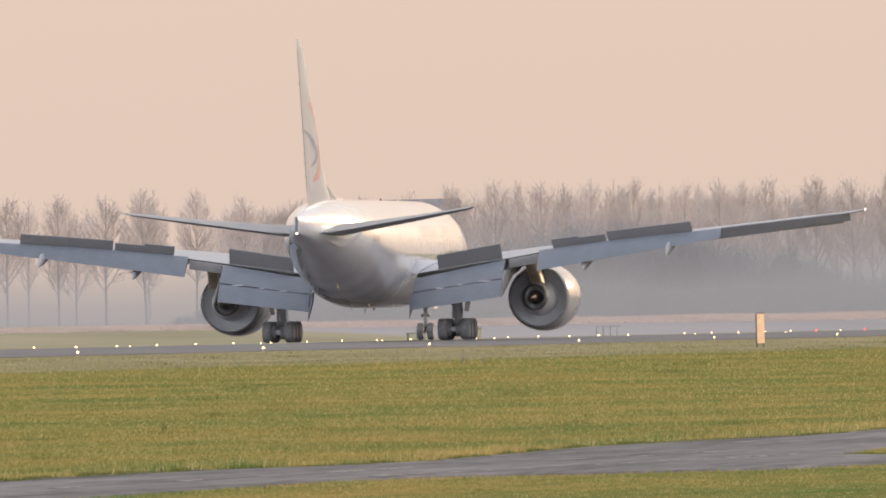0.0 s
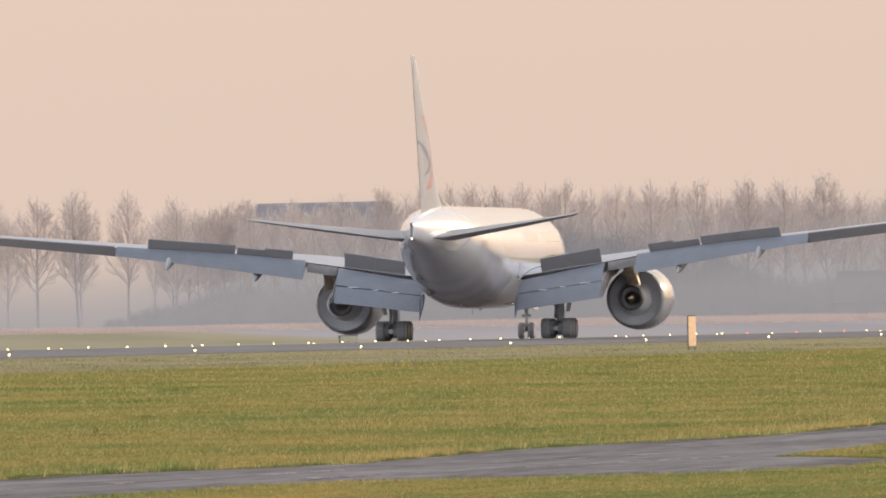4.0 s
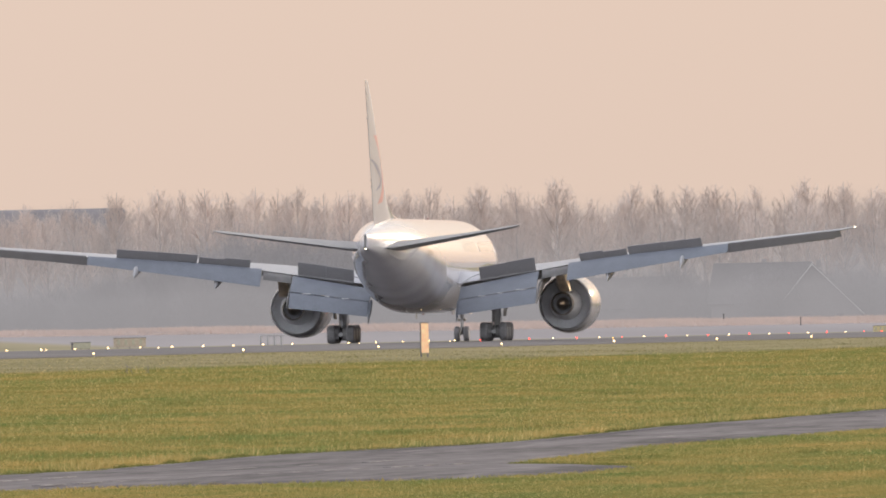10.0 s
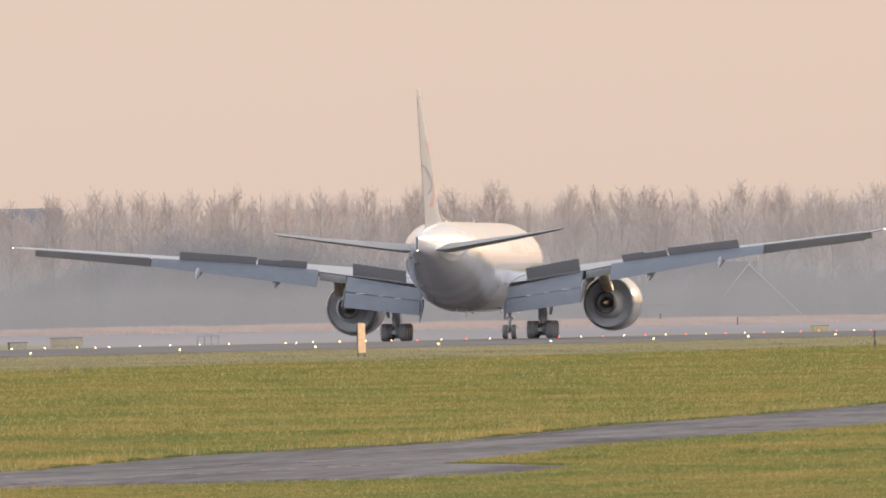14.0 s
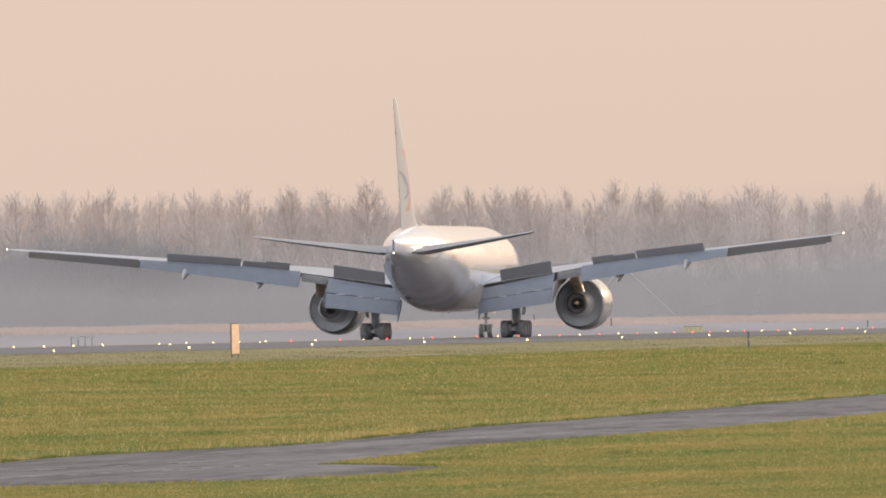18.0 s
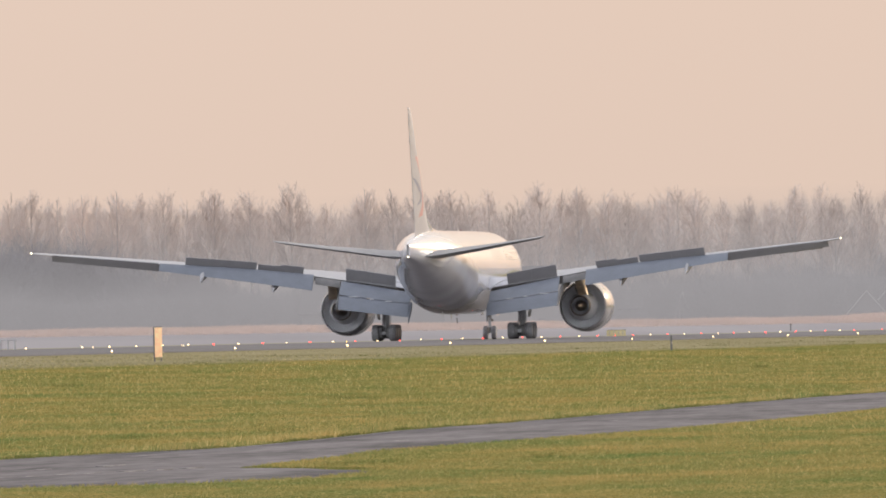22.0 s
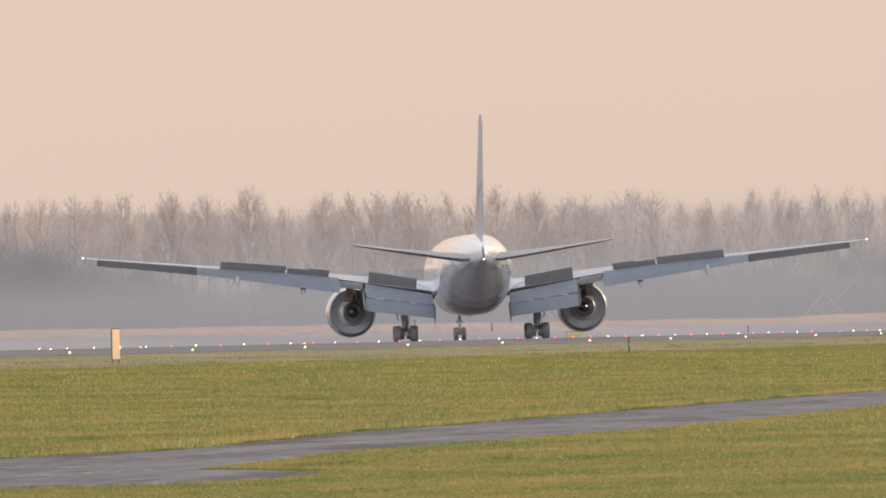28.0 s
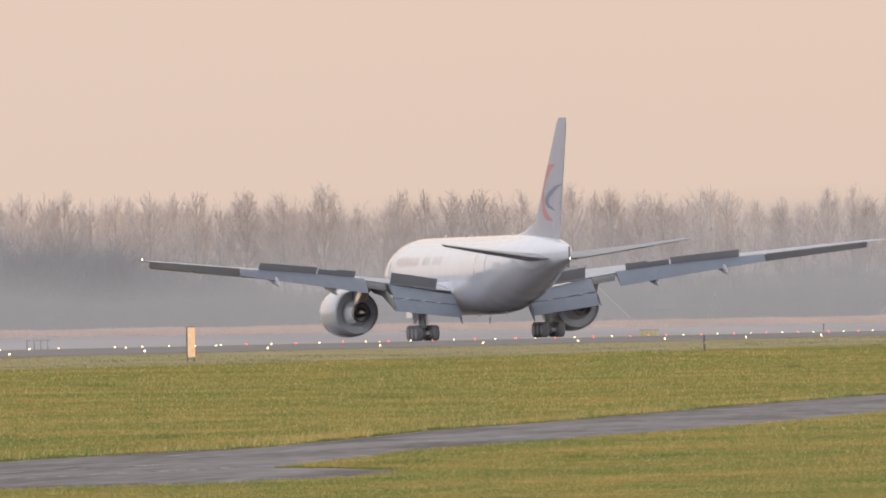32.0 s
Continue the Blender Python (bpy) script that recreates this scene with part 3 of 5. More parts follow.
def skin_x(y, z):
    """Half width of the fuselage at a station and height."""
    ys = [-31.55, -24, -21, -18, -15, -12, -9, 21, 23.5, 25.8]
    top = np.interp(y, ys, [7.64, 8.55, 8.7, 8.75, 8.76, 8.76, 8.76, 8.74, 8.58, 8.2])
    bot = np.interp(y, ys, [6.6, 5.12, 4.5, 3.85, 3.25, 2.82, 2.6, 2.55, 2.6, 2.75])
    rx = np.interp(y, ys, [0.12, 1.75, 2.22, 2.62, 2.9, 3.03, 3.09, 3.1, 3.0, 2.75])
    c, h = (top + bot) / 2, (top - bot) / 2
    return float(rx * math.sqrt(max(0.0, 1 - ((z - c) / h) ** 2)))


def skin_patch(s, y0, y1, z0, z1, lift, ny=3, nz=5, rim_on=True):
    bm = bmesh.new()
    g = []
    for l in (lift, -0.02):
        for i in range(ny):
            for j in range(nz):
                y, z = y0 + (y1 - y0) * i / (ny - 1), z0 + (z1 - z0) * j / (nz - 1)
                g.append(bm.verts.new((s * (skin_x(y, z) + l), y, z)))
    m = ny * nz
    for i in range(ny - 1):
        for j in range(nz - 1):
            a = i * nz + j
            bm.faces.new((g[a], g[a + 1], g[a + nz + 1], g[a + nz]))
    rim = [i * nz for i in range(ny)] + [(ny - 1) * nz + j for j in range(1, nz)] + [i * nz + nz - 1 for i in range(ny - 2, -1, -1)] + list(range(nz - 2, 0, -1))
    if rim_on:
        for a, b in zip(rim, rim[1:] + rim[:1]):
            bm.faces.new((g[a], g[b], g[b + m], g[a + m]))
        bmesh.ops.recalc_face_normals(bm, faces=bm.faces)
    else:
        bmesh.ops.delete(bm, geom=g[m:], context="VERTS")
        if s > 0:
            bmesh.ops.reverse_faces(bm, faces=bm.faces)
    bm.faces.ensure_lookup_table()
    for f in bm.faces[:(ny - 1) * (nz - 1)]:
        f.smooth = True
    return bm


def title_bar(s, y0, y1, z0, z1, material):
    part("title_bar", skin_patch(s, y0, y1, z0, z1, 0.014, 3, 9, False), material, plane)


def door_frame(s, y, w, h):
    z0 = 5.0
    door = part("cabin_door", skin_patch(s, y - w / 2, y + w / 2, z0, z0 + h, 0.008, 3, 7), WHITE, plane)
    for a, b in ((y - w / 2 - 0.04, y - w / 2), (y + w / 2, y + w / 2 + 0.04)):
        part("door_seam", skin_patch(s, a, b, z0, z0 + h, 0.012, 2, 7), TITLEGREY, door)


def outline(s, y0, y1, z0, z1):
    door = part("cargo_door", skin_patch(s, y0, y1, z0, z1, 0.006, 9, 13), WHITE, plane)
    for a, b, c, d in ((y0 - 0.05, y0, z0, z1), (y1, y1 + 0.05, z0, z1), (y0, y1, z0 - 0.05, z0), (y0, y1, z1, z1 + 0.05)):
        part("door_seam", skin_patch(s, a, b, c, d, 0.012, 3 if b - a < 0.1 else 9, 13 if d - c > 0.1 else 2, False), TITLEGREY, door)


build_fuselage()

# stations of the wing: out, leading edge y, z, trailing edge y, z, thickness
WING = [(2.6, 13.2, 4.15, -1.25, 4.05, 1.5), (5, 11.7, 4.55, -1.25, 4.45, 1.2), (8.9, 9.0, 5.15, -1.3, 4.98, 0.82), (11, 7.5, 5.45, -2.0, 5.32, 0.66),
        (16, 4.0, 5.98, -3.9, 5.88, 0.5), (22.9, -0.9, 6.62, -6.6, 6.50, 0.34), (28, -4.5, 7.12, -8.6, 7.02, 0.24), (31.0, -7.0, 7.40, -9.9, 7.32, 0.16), (32.0, -9.4, 7.50, -11.6, 7.45, 0.14), (32.45, -11.9, 7.55, -12.7, 7.52, 0.05)]


def wing_at(x, k):
    return float(np.interp(x, [w[0] for w in WING], [w[k] for w in WING]))


def foil_span(rows, s, up=(0, 0.3, 1)):
    """A lifting surface from rows of (x, le y, le z, te y, te z, thickness) on side s."""
    return loft([foil((s * x, a, b), (s * x, c, d), up, t) for x, a, b, c, d, t in rows])


def build_wing(s):
    wing = part("wing", foil_span(WING, s), WINGGREY, plane, "swept light-grey wing, slightly bent up")
    # slats along the leading edge, drooped
    for x0, x1 in ((3.6, 8.6), (10.9, 15.9), (16.0, 21.0), (21.1, 26.0), (26.1, 30.4)):
        rows = []
        for x in (x0, x1):
            y, z, t = wing_at(x, 1), wing_at(x, 2), wing_at(x, 5)
            rows.append((x, y + 0.9, z - 0.55, y - 0.35, z + t * 0.25, 0.26))
        part("slat", foil_span(rows, s), WINGGREY, wing)
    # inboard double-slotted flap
    part("inboard_flap", foil_span([(3.2, -1.55, 3.80, -3.45, 2.98, 0.30), (8.82, -1.75, 4.86, -3.75, 3.78, 0.30)], s), FLAPSKYGREY, wing, "inboard flap, fully down, its grey tinted with sky blue")
    part("inboard_flap_aft", foil_span([(3.22, -3.3, 2.95, -4.7, 1.88, 0.2), (8.84, -3.6, 3.74, -4.85, 2.60, 0.18)], s), FLAPSKYGREY, wing, "aft segment of the inboard flap")
    part("flap_end_fairing", loft([foil((s * 3.16, -2.6, 3.1), (s * 3.16, -5.0, 1.28), (1, 0, 0), 0.26), foil((s * 3.16, -3.4, 2.9), (s * 3.16, -4.95, 1.6), (1, 0, 0), 0.22)]), FLAPSKYGREY, wing)
    for x, w in ((4.9, 0.5), (6.2, 0.34), (7.7, 0.7)):
        z = 2.95 + (x - 3.2) * 0.142
        bm = bmesh.new()
        box(bm, s * x, -3.42 - (x - 3.2) * 0.05, z, w, 0.16, 0.07, 0.02)
        part("slot_vane", bm, WHITE, wing)
    # flaperon gap behind the engine: small drooped flaperon with the cove's shade in its colour, actuator
    part("flaperon", foil_span([(9.0, -1.5, 4.92, -1.75, 4.36, 0.2), (10.92, -2.05, 5.22, -2.3, 4.66, 0.18)], s), SHADEDARK, wing, "drooped flaperon, coloured dark for the cove's shade")
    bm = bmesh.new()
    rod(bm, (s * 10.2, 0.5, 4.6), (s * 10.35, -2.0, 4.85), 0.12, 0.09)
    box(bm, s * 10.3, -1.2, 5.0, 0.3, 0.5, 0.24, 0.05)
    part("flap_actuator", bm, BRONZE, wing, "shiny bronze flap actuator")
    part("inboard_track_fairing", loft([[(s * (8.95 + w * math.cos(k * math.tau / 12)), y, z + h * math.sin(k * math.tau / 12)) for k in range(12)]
                                        for y, z, w, h in ((5, 4.6, 0.04, 0.1), (3, 4.45, 0.12, 0.3), (0, 4.3, 0.14, 0.4), (-2.5, 3.7, 0.12, 0.45), (-4.2, 3.1, 0.09, 0.32), (-5.2, 2.6, 0.03, 0.05))]), SHADEDARK, wing)
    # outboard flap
    part("outboard_flap", foil_span([(11.0, -2.15, 5.42, -3.85, 4.17, 0.30), (16, -3.95, 5.98, -5.35, 4.95, 0.24), (22.9, -6.6, 6.56, -7.5, 5.96, 0.15)], s), FLAPSKYGREY, wing, "outboard flap, down, its grey tinted with sky blue")
    for x in (14.04, 19.55):
        z, y = (4.1, -3.8) if x < 17 else (4.96, -6.1)
        part("flap_track_fairing", loft([[(s * (x + w * math.cos(k * math.tau / 12)), y + dy, z + dz + h * math.sin(k * math.tau / 12)) for k in range(12)]
                                          for dy, dz, w, h in ((5.2, 1.25, 0.03, 0.08), (3.6, 1.0, 0.2, 0.34), (1.2, 0.72, 0.24, 0.42), (-0.3, 0.42, 0.2, 0.36), (-1.2, 0.12, 0.07, 0.14), (-1.5, 0.0, 0.02, 0.04))]), WINGGREY, wing, "pale flap track fairing")
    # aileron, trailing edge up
    part("aileron", slab((s * 22.95, -7.35, 6.62), (s * 31.2, -9.75, 7.41), (s * 31.28, -9.45, 6.93), (s * 22.95, -6.9, 5.97), 0.10 * s), PANELSHADE, wing, "aileron, trailing edge up, coloured dark for shade")
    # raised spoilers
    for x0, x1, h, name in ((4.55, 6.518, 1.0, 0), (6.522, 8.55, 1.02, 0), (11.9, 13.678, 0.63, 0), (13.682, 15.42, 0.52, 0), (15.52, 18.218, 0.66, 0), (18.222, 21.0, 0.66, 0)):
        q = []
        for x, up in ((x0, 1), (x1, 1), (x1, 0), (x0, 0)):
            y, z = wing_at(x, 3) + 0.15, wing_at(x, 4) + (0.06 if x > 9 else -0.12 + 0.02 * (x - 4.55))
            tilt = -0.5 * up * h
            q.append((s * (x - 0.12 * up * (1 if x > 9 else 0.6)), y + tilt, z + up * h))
        sp = part("spoiler", slab(*q, 0.07 * s), PANELSHADE, wing, "raised spoiler panel, coloured dark grey for shade")
        xm = (x0 + x1) / 2
        bm = bmesh.new()
        rod(bm, (s * xm, wing_at(xm, 3) + 0.45, wing_at(xm, 4) + 0.1), (s * xm, wing_at(xm, 3) - 0.05, wing_at(xm, 4) + 0.35), 0.06)
        part("spoiler_jack", bm, GEARGREY, sp)
    # wing tip lamp and static wicks
    bm = bmesh.new()
    bmesh.ops.create_uvsphere(bm, u_segments=10, v_segments=8, radius=0.055, matrix=Matrix.Translation((s * 32.5, -12.6, 7.54)))
    part("wingtip_light", bm, NAVLAMP, wing, "glowing white wingtip light")


def build_engine(s):
    cx, cz = s * 9.70, 2.55
    eng = part("engine_nacelle", lathe_y([(12.55, 1.62), (12.7, 1.72), (12.75, 1.8), (12.65, 1.88), (12.2, 1.99), (11.2, 2.08), (9.6, 2.11), (8.2, 2.06), (7.2, 1.95), (6.5, 1.84),
                                          (6.48, 1.80), (6.8, 1.78), (7.5, 1.76), (9, 1.72)], 56, cx, cz), NACELLE, plane, "large round white engine cowl")
    part("fan_duct", lathe_y([(6.52, 1.785), (6.9, 1.765), (7.25, 1.75), (7.35, 1.1)], 48, cx, cz), DUCT, eng, "dark bypass duct")
    part("intake_lining", lathe_y([(12.55, 1.62), (11.6, 1.56), (10.6, 1.58)], 40, cx, cz), GEARGREY, eng)
    bm = bmesh.new()
    for k in range(22):
        a = k * math.tau / 22
        c, q = math.cos(a), math.sin(a)
        loft([[(cx + c * 0.4 - q * w, y, cz + q * 0.4 + c * w) for y, w in ((10.9, 0.08), (10.9, 0.03), (10.5, -0.06), (10.5, -0.02))],
              [(cx + c * 1.55 - q * w, y, cz + q * 1.55 + c * w) for y, w in ((10.8, 0.24), (10.8, 0.2), (10.6, -0.22), (10.6, -0.18))]], False, True, bm)
    part("fan_rotor", bm, DUCT, eng)
    part("spinner", lathe_y([(11.6, 0.02), (11.3, 0.2), (10.9, 0.38), (10.5, 0.44)], 24, cx, cz), DUCT, eng)
    part("core_cowl", lathe_y([(9.2, 1.1), (7.6, 1.18), (6.4, 1.10), (5.4, 0.92), (4.75, 0.78), (4.72, 0.74), (5.3, 0.72), (6.2, 0.74)], 44, cx, cz), DUCT, eng, "grey core cowl")
    part("core_nozzle_rim", lathe_y([(5.0, 0.835), (4.72, 0.785), (4.7, 0.73), (5.0, 0.725)], 44, cx, cz), STEEL, eng, "bright exhaust nozzle rim")
    part("exhaust_plug", lathe_y([(6.2, 0.42), (5.2, 0.45), (4.6, 0.38), (3.8, 0.18), (3.3, 0.03)], 28, cx, cz, True), STEEL, eng, "brownish steel exhaust cone")
    part("exhaust_backing", lathe_y([(6.15, 0.74), (6.15, 0.01)], 30, cx, cz), DUCT, eng)
    pylon = loft([foil((cx, 11.0, 4.55), (cx, 2.2, 4.85), (1, 0, 0), 0.5), foil((cx, 10.4, 4.2), (cx, 3.4, 4.2), (1, 0, 0), 0.55), foil((cx, 8.0, 3.6), (cx, 4.4, 3.5), (1, 0, 0), 0.5)])
    part("pylon", pylon, NACELLE, plane, "pale engine pylon")
    part("pylon_aft_fairing", loft([[(s * x, y, z) for x, y in ((x0, y0), (x0 + 0.08, y0 - 0.12), (x1 - 0.08, y0 - 0.12), (x1, y0), (x1 - 0.06, y1), (x0 + 0.06, y1))]
                                    for z, x0, x1, y0, y1 in ((5.16, 9.62, 10.36, 0.6, 3.0), (4.75, 9.64, 10.34, 0.9, 3.2), (4.3, 9.68, 10.33, 1.5, 3.5), (3.85, 9.72, 10.42, 2.3, 4.0), (3.42, 9.78, 10.48, 3.0, 4.4))]), BRONZE, plane, "bronze-tinted aft pylon fairing")
    part("heat_shield", loft([[(cx + w * math.cos(k * math.tau / 12), y, z + h * math.sin(k * math.tau / 12)) for k in range(12)] for y, z, w, h in ((6.4, 3.75, 0.3, 0.35), (5, 3.72, 0.36, 0.32), (3.4, 4.0, 0.3, 0.26), (1.6, 4.45, 0.04, 0.05))]), STEEL, plane, "heat-tinted pylon shield")


def build_tailplane(s):
    rows = [(0.9, -21.6, 6.70, -28.3, 6.62, 0.78), (3.0, -23.6, 6.95, -28.8, 6.87, 0.6), (7, -26.9, 7.46, -30.1, 7.42, 0.36), (10.3, -29.5, 7.95, -31.1, 7.94, 0.2), (10.77, -30.5, 8.05, -31.4, 8.05, 0.07)]
    st = part("tailplane", foil_span(rows, s), TAILGREY, plane, "grey tailplane with raised tips")
    rows2 = [(1.4, -26.9, 6.66, -28.55, 6.62, 0.24), (10.2, -30.4, 7.94, -31.15, 7.93, 0.08)]
    part("elevator", foil_span(rows2, s, (0, 0.02, 1)), TAILGREY, st)
    # bright seal plate at the root
    bm = bmesh.new()
    grid = []
    for i in range(12):
        y = -27.6 + 7.4 * i / 11
        mid = max(skin_x(y, 6.95), skin_x(y, 6.4))
        low = 6.55 - 0.75 * math.sin(math.pi * (i + 0.6) / 12.2)
        for j in range(8):
            z = low + (7.7 - low) * j / 7
            grid.append(bm.verts.new((s * (max(skin_x(y, z), mid if z < 7.0 else 0) + (0.035 if j else -0.05)), y, z)))
    for i in range(11):
        for j in range(7):
            a = i * 8 + j
            bm.faces.new((grid[a], grid[a + 1], grid[a + 9], grid[a + 8]) if s < 0 else (grid[a + 8], grid[a + 9], grid[a + 1], grid[a]))
    for f in bm.faces:
        f.smooth = True
    part("tailplane_root_plate", bm, WHITE, plane, "white seal plate at the tailplane root")


def build_fin():
    rows = [(7.9, -17.0, -27.45, 0.46), (8.55, -17.0, -27.6, 0.5), (9.3, -18.9, -27.9, 0.52), (10.3, -20.3, -28.2, 0.48), (14, -24.1, -29.55, 0.34), (17.9, -28.1, -31.0, 0.2), (18.42, -28.9, -31.2, 0.1)]
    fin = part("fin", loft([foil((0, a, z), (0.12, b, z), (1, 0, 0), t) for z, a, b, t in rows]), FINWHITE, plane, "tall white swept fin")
    part("fin_fillet", loft([foil((0, -10.5, 8.66), (0, -20, 8.6), (1, 0, 0), 0.3), foil((0, -15.5, 8.95), (0, -20, 9.2), (1, 0, 0), 0.34), foil((0, -18.5, 9.5), (0, -20.5, 9.8), (1, 0, 0), 0.3)]), WHITE, fin)
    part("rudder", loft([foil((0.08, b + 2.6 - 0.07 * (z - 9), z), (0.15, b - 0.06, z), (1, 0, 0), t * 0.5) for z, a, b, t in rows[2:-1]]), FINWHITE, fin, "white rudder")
    for s in (1, -1):
        crescent(fin, s, LOGORED, [(-24.75, 14.57), (-23.95, 13.8), (-23.2, 13.0), (-22.85, 12.2), (-22.7, 11.5), (-22.75, 10.8), (-23.1, 10.3), (-23.9, 9.9)],
                 [(-27.5, 14.57), (-25.5, 13.8), (-24.15, 13.0), (-23.55, 12.2), (-23.5, 11.5), (-23.9, 10.8), (-24.75, 10.3), (-26.1, 9.75)])
        crescent(fin, s, LOGOBLUE, [(-29.05, 12.92), (-27.2, 12.75), (-25.2, 12.3), (-24.0, 11.8), (-23.75, 11.4), (-24.4, 11.0), (-25.5, 10.8), (-27.0, 10.62)],
                 [(-29.05, 12.84), (-27.2, 12.4), (-26.0, 12.0), (-25.2, 11.7), (-24.95, 11.4), (-25.2, 11.15), (-25.9, 10.95), (-27.0, 10.62)])
        for z in (15.75, 11.4, 10.95, 10.1):
            y = float(np.interp(z, [8.55, 14, 18], [-27.6, -29.55, -31.05])) + 0.6
            part("hinge_fairing", loft([[(0.11 + s * (0.05 + r * math.cos(k * math.tau / 8)), y + dy, z + r * math.sin(k * math.tau / 8)) for k in range(8)] for dy, r in ((0.6, 0.012), (0.3, 0.04), (-0.3, 0.045), (-0.6, 0.015))]), FINWHITE, fin)


def fin_skin(y, z, s):
    """How far the skin of fin and rudder lies to side s of the middle."""
    zs = [8.55, 9.3, 10.3, 14, 17.9]
    a = float(np.interp(z, zs, [-17, -18.9, -20.3, -24.1, -28.1]))
    b = float(np.interp(z, zs, [-27.6, -27.9, -28.2, -29.55, -31.0]))
    t = float(np.interp(z, zs, [0.5, 0.52, 0.48, 0.34, 0.2]))
    rows = FOIL[:9] if s > 0 else [FOIL[0]] + FOIL[:8:-1]

    def side(q, x0, x1, thick):
        q = min(1.0, max(0.0, q))
        return s * (x0 + (x1 - x0) * q) + thick * float(np.interp(q, [r[0] for r in rows], [abs(r[1]) for r in rows]))

    f = b + 2.6 - 0.07 * (z - 9)
    skin = side((a - y) / (a - b), 0.0, 0.12, t)
    if y < f:
        skin = max(skin, side((f - y) / (f - b + 0.06), 0.08, 0.15, t * 0.5))
    return skin


def crescent(fin, s, material, outer, inner):
    def curve(p, q):
        ts = np.linspace(0, 1, len(p))
        return [(float(np.interp(t, ts, [a[0] for a in p])), float(np.interp(t, ts, [a[1] for a in p]))) for t in q]
    ts = np.linspace(0, 1, 26)
    verts, faces = [], []
    for (y0, z0), (y1, z1) in zip(curve(outer, ts), curve(inner, ts)):
        for w in np.linspace(0, 1, 5):
            y, z = y0 + (y1 - y0) * w, z0 + (z1 - z0) * w
            verts.append((s * (fin_skin(y, z, s) + 0.012), y, z))
    for i in range(25):
        for j in range(4):
            a = i * 5 + j
            faces.append((a, a + 1, a + 6, a + 5))
    raw("tail_emblem", verts, faces, material, fin, "painted crescent on the fin")


def wheel(parent, x, y, r, w):
    h = w / 2
    prof = [(-h * 0.9, r * 0.62), (-h, r * 0.72), (-h * 0.98, r * 0.86), (-h * 0.72, r * 0.975), (-h * 0.3, r), (h * 0.3, r), (h * 0.72, r * 0.975), (h * 0.98, r * 0.86), (h, r * 0.72), (h * 0.9, r * 0.62)]
    n = 36
    rings = [[(a, q * math.cos(k * math.tau / n), q * math.sin(k * math.tau / n)) for k in range(n)] for a, q in prof]
    ob = part("wheel", loft(rings, True, False), TYRE, parent, "black aircraft tyre, greyed for haze")
    n = 20
    bm = loft([[(a, q * math.cos(k * math.tau / n), q * math.sin(k * math.tau / n)) for k in range(n)] for a, q in
               ((-h * 0.88, r * 0.63), (-h * 0.6, r * 0.55), (-h * 0.55, r * 0.2), (h * 0.55, r * 0.2), (h * 0.6, r * 0.55), (h * 0.88, r * 0.63))], True, True)
    part("rim", bm, GEARGREY, ob)
    ob.location = (x, y, r)
    WHEELS.append((ob, x, y, r))


def build_main_gear(s):
    gear = tagged(new("main_gear"), "six-wheel main landing gear")
    gear.parent = plane
    x = s * 5.49
    bm = bmesh.new()
    rod(bm, (x, 0, 0.62), (x + s * 0.1, 0.1, 3.3), 0.2, 0.24, 14)
    rod(bm, (x, 0, 1.3), (x + s * 0.05, 0.05, 2.2), 0.29, 0.29, 14)
    part("strut", bm, GEARGREY, gear, "grey oleo strut")
    bm = bmesh.new()
    rod(bm, (x, -1.9, 0.66), (x, 1.75, 0.66), 0.16, 0.16, 12)
    for y in (-1.47, 0, 1.47):
        rod(bm, (x - 0.8, y, 0.66), (x + 0.8, y, 0.66), 0.1, 0.1, 10)
    part("truck_beam", bm, GEARGREY, gear)
    for y in (-1.47, 0, 1.47):
        for dx in (-0.3, 0.3):
            bm = bmesh.new()
            rod(bm, (x + dx - 0.16, y, 0.66), (x + dx + 0.16, y, 0.66), 0.46, 0.46, 18)
            part("brake_pack", bm, SHADEDARK, gear)
    bm = bmesh.new()
    rod(bm, (x, 0.2, 2.0), (x - s * 1.6, 0.6, 3.2), 0.11)
    rod(bm, (x, 0.3, 1.9), (x, 2.4, 3.2), 0.1)
    part("brace", bm, GEARGREY, gear)
    bm = bmesh.new()
    rod(bm, (x, -0.3, 0.9), (x, -0.62, 1.35), 0.07)
    rod(bm, (x, -0.62, 1.35), (x, -0.28, 1.9), 0.07)
    part("torque_link", bm, GEARGREY, gear)
    bm = bmesh.new()
    for dx in (-0.22, 0.2, 0.3):
        rod(bm, (x + dx, -0.15, 0.75), (x + dx * 1.3, -0.25, 1.6), 0.03)
        rod(bm, (x + dx * 1.3, -0.25, 1.6), (x + dx * 0.9, -0.1, 2.6), 0.03)
    part("hydraulic_line", bm, GEARGREY, gear)
    part("gear_door", slab((x + s * 0.55, 0.9, 1.75), (x + s * 0.55, -0.9, 1.75), (x + s * 0.85, -1.1, 3.4), (x + s * 0.85, 1.1, 3.4), 0.05 * s), GEARGREY, gear, "grey strut door")
    for y in (-1.47, 0, 1.47):
        for dx in (-0.70, 0.70):
            wheel(gear, x + dx, y, 0.66, 0.58)


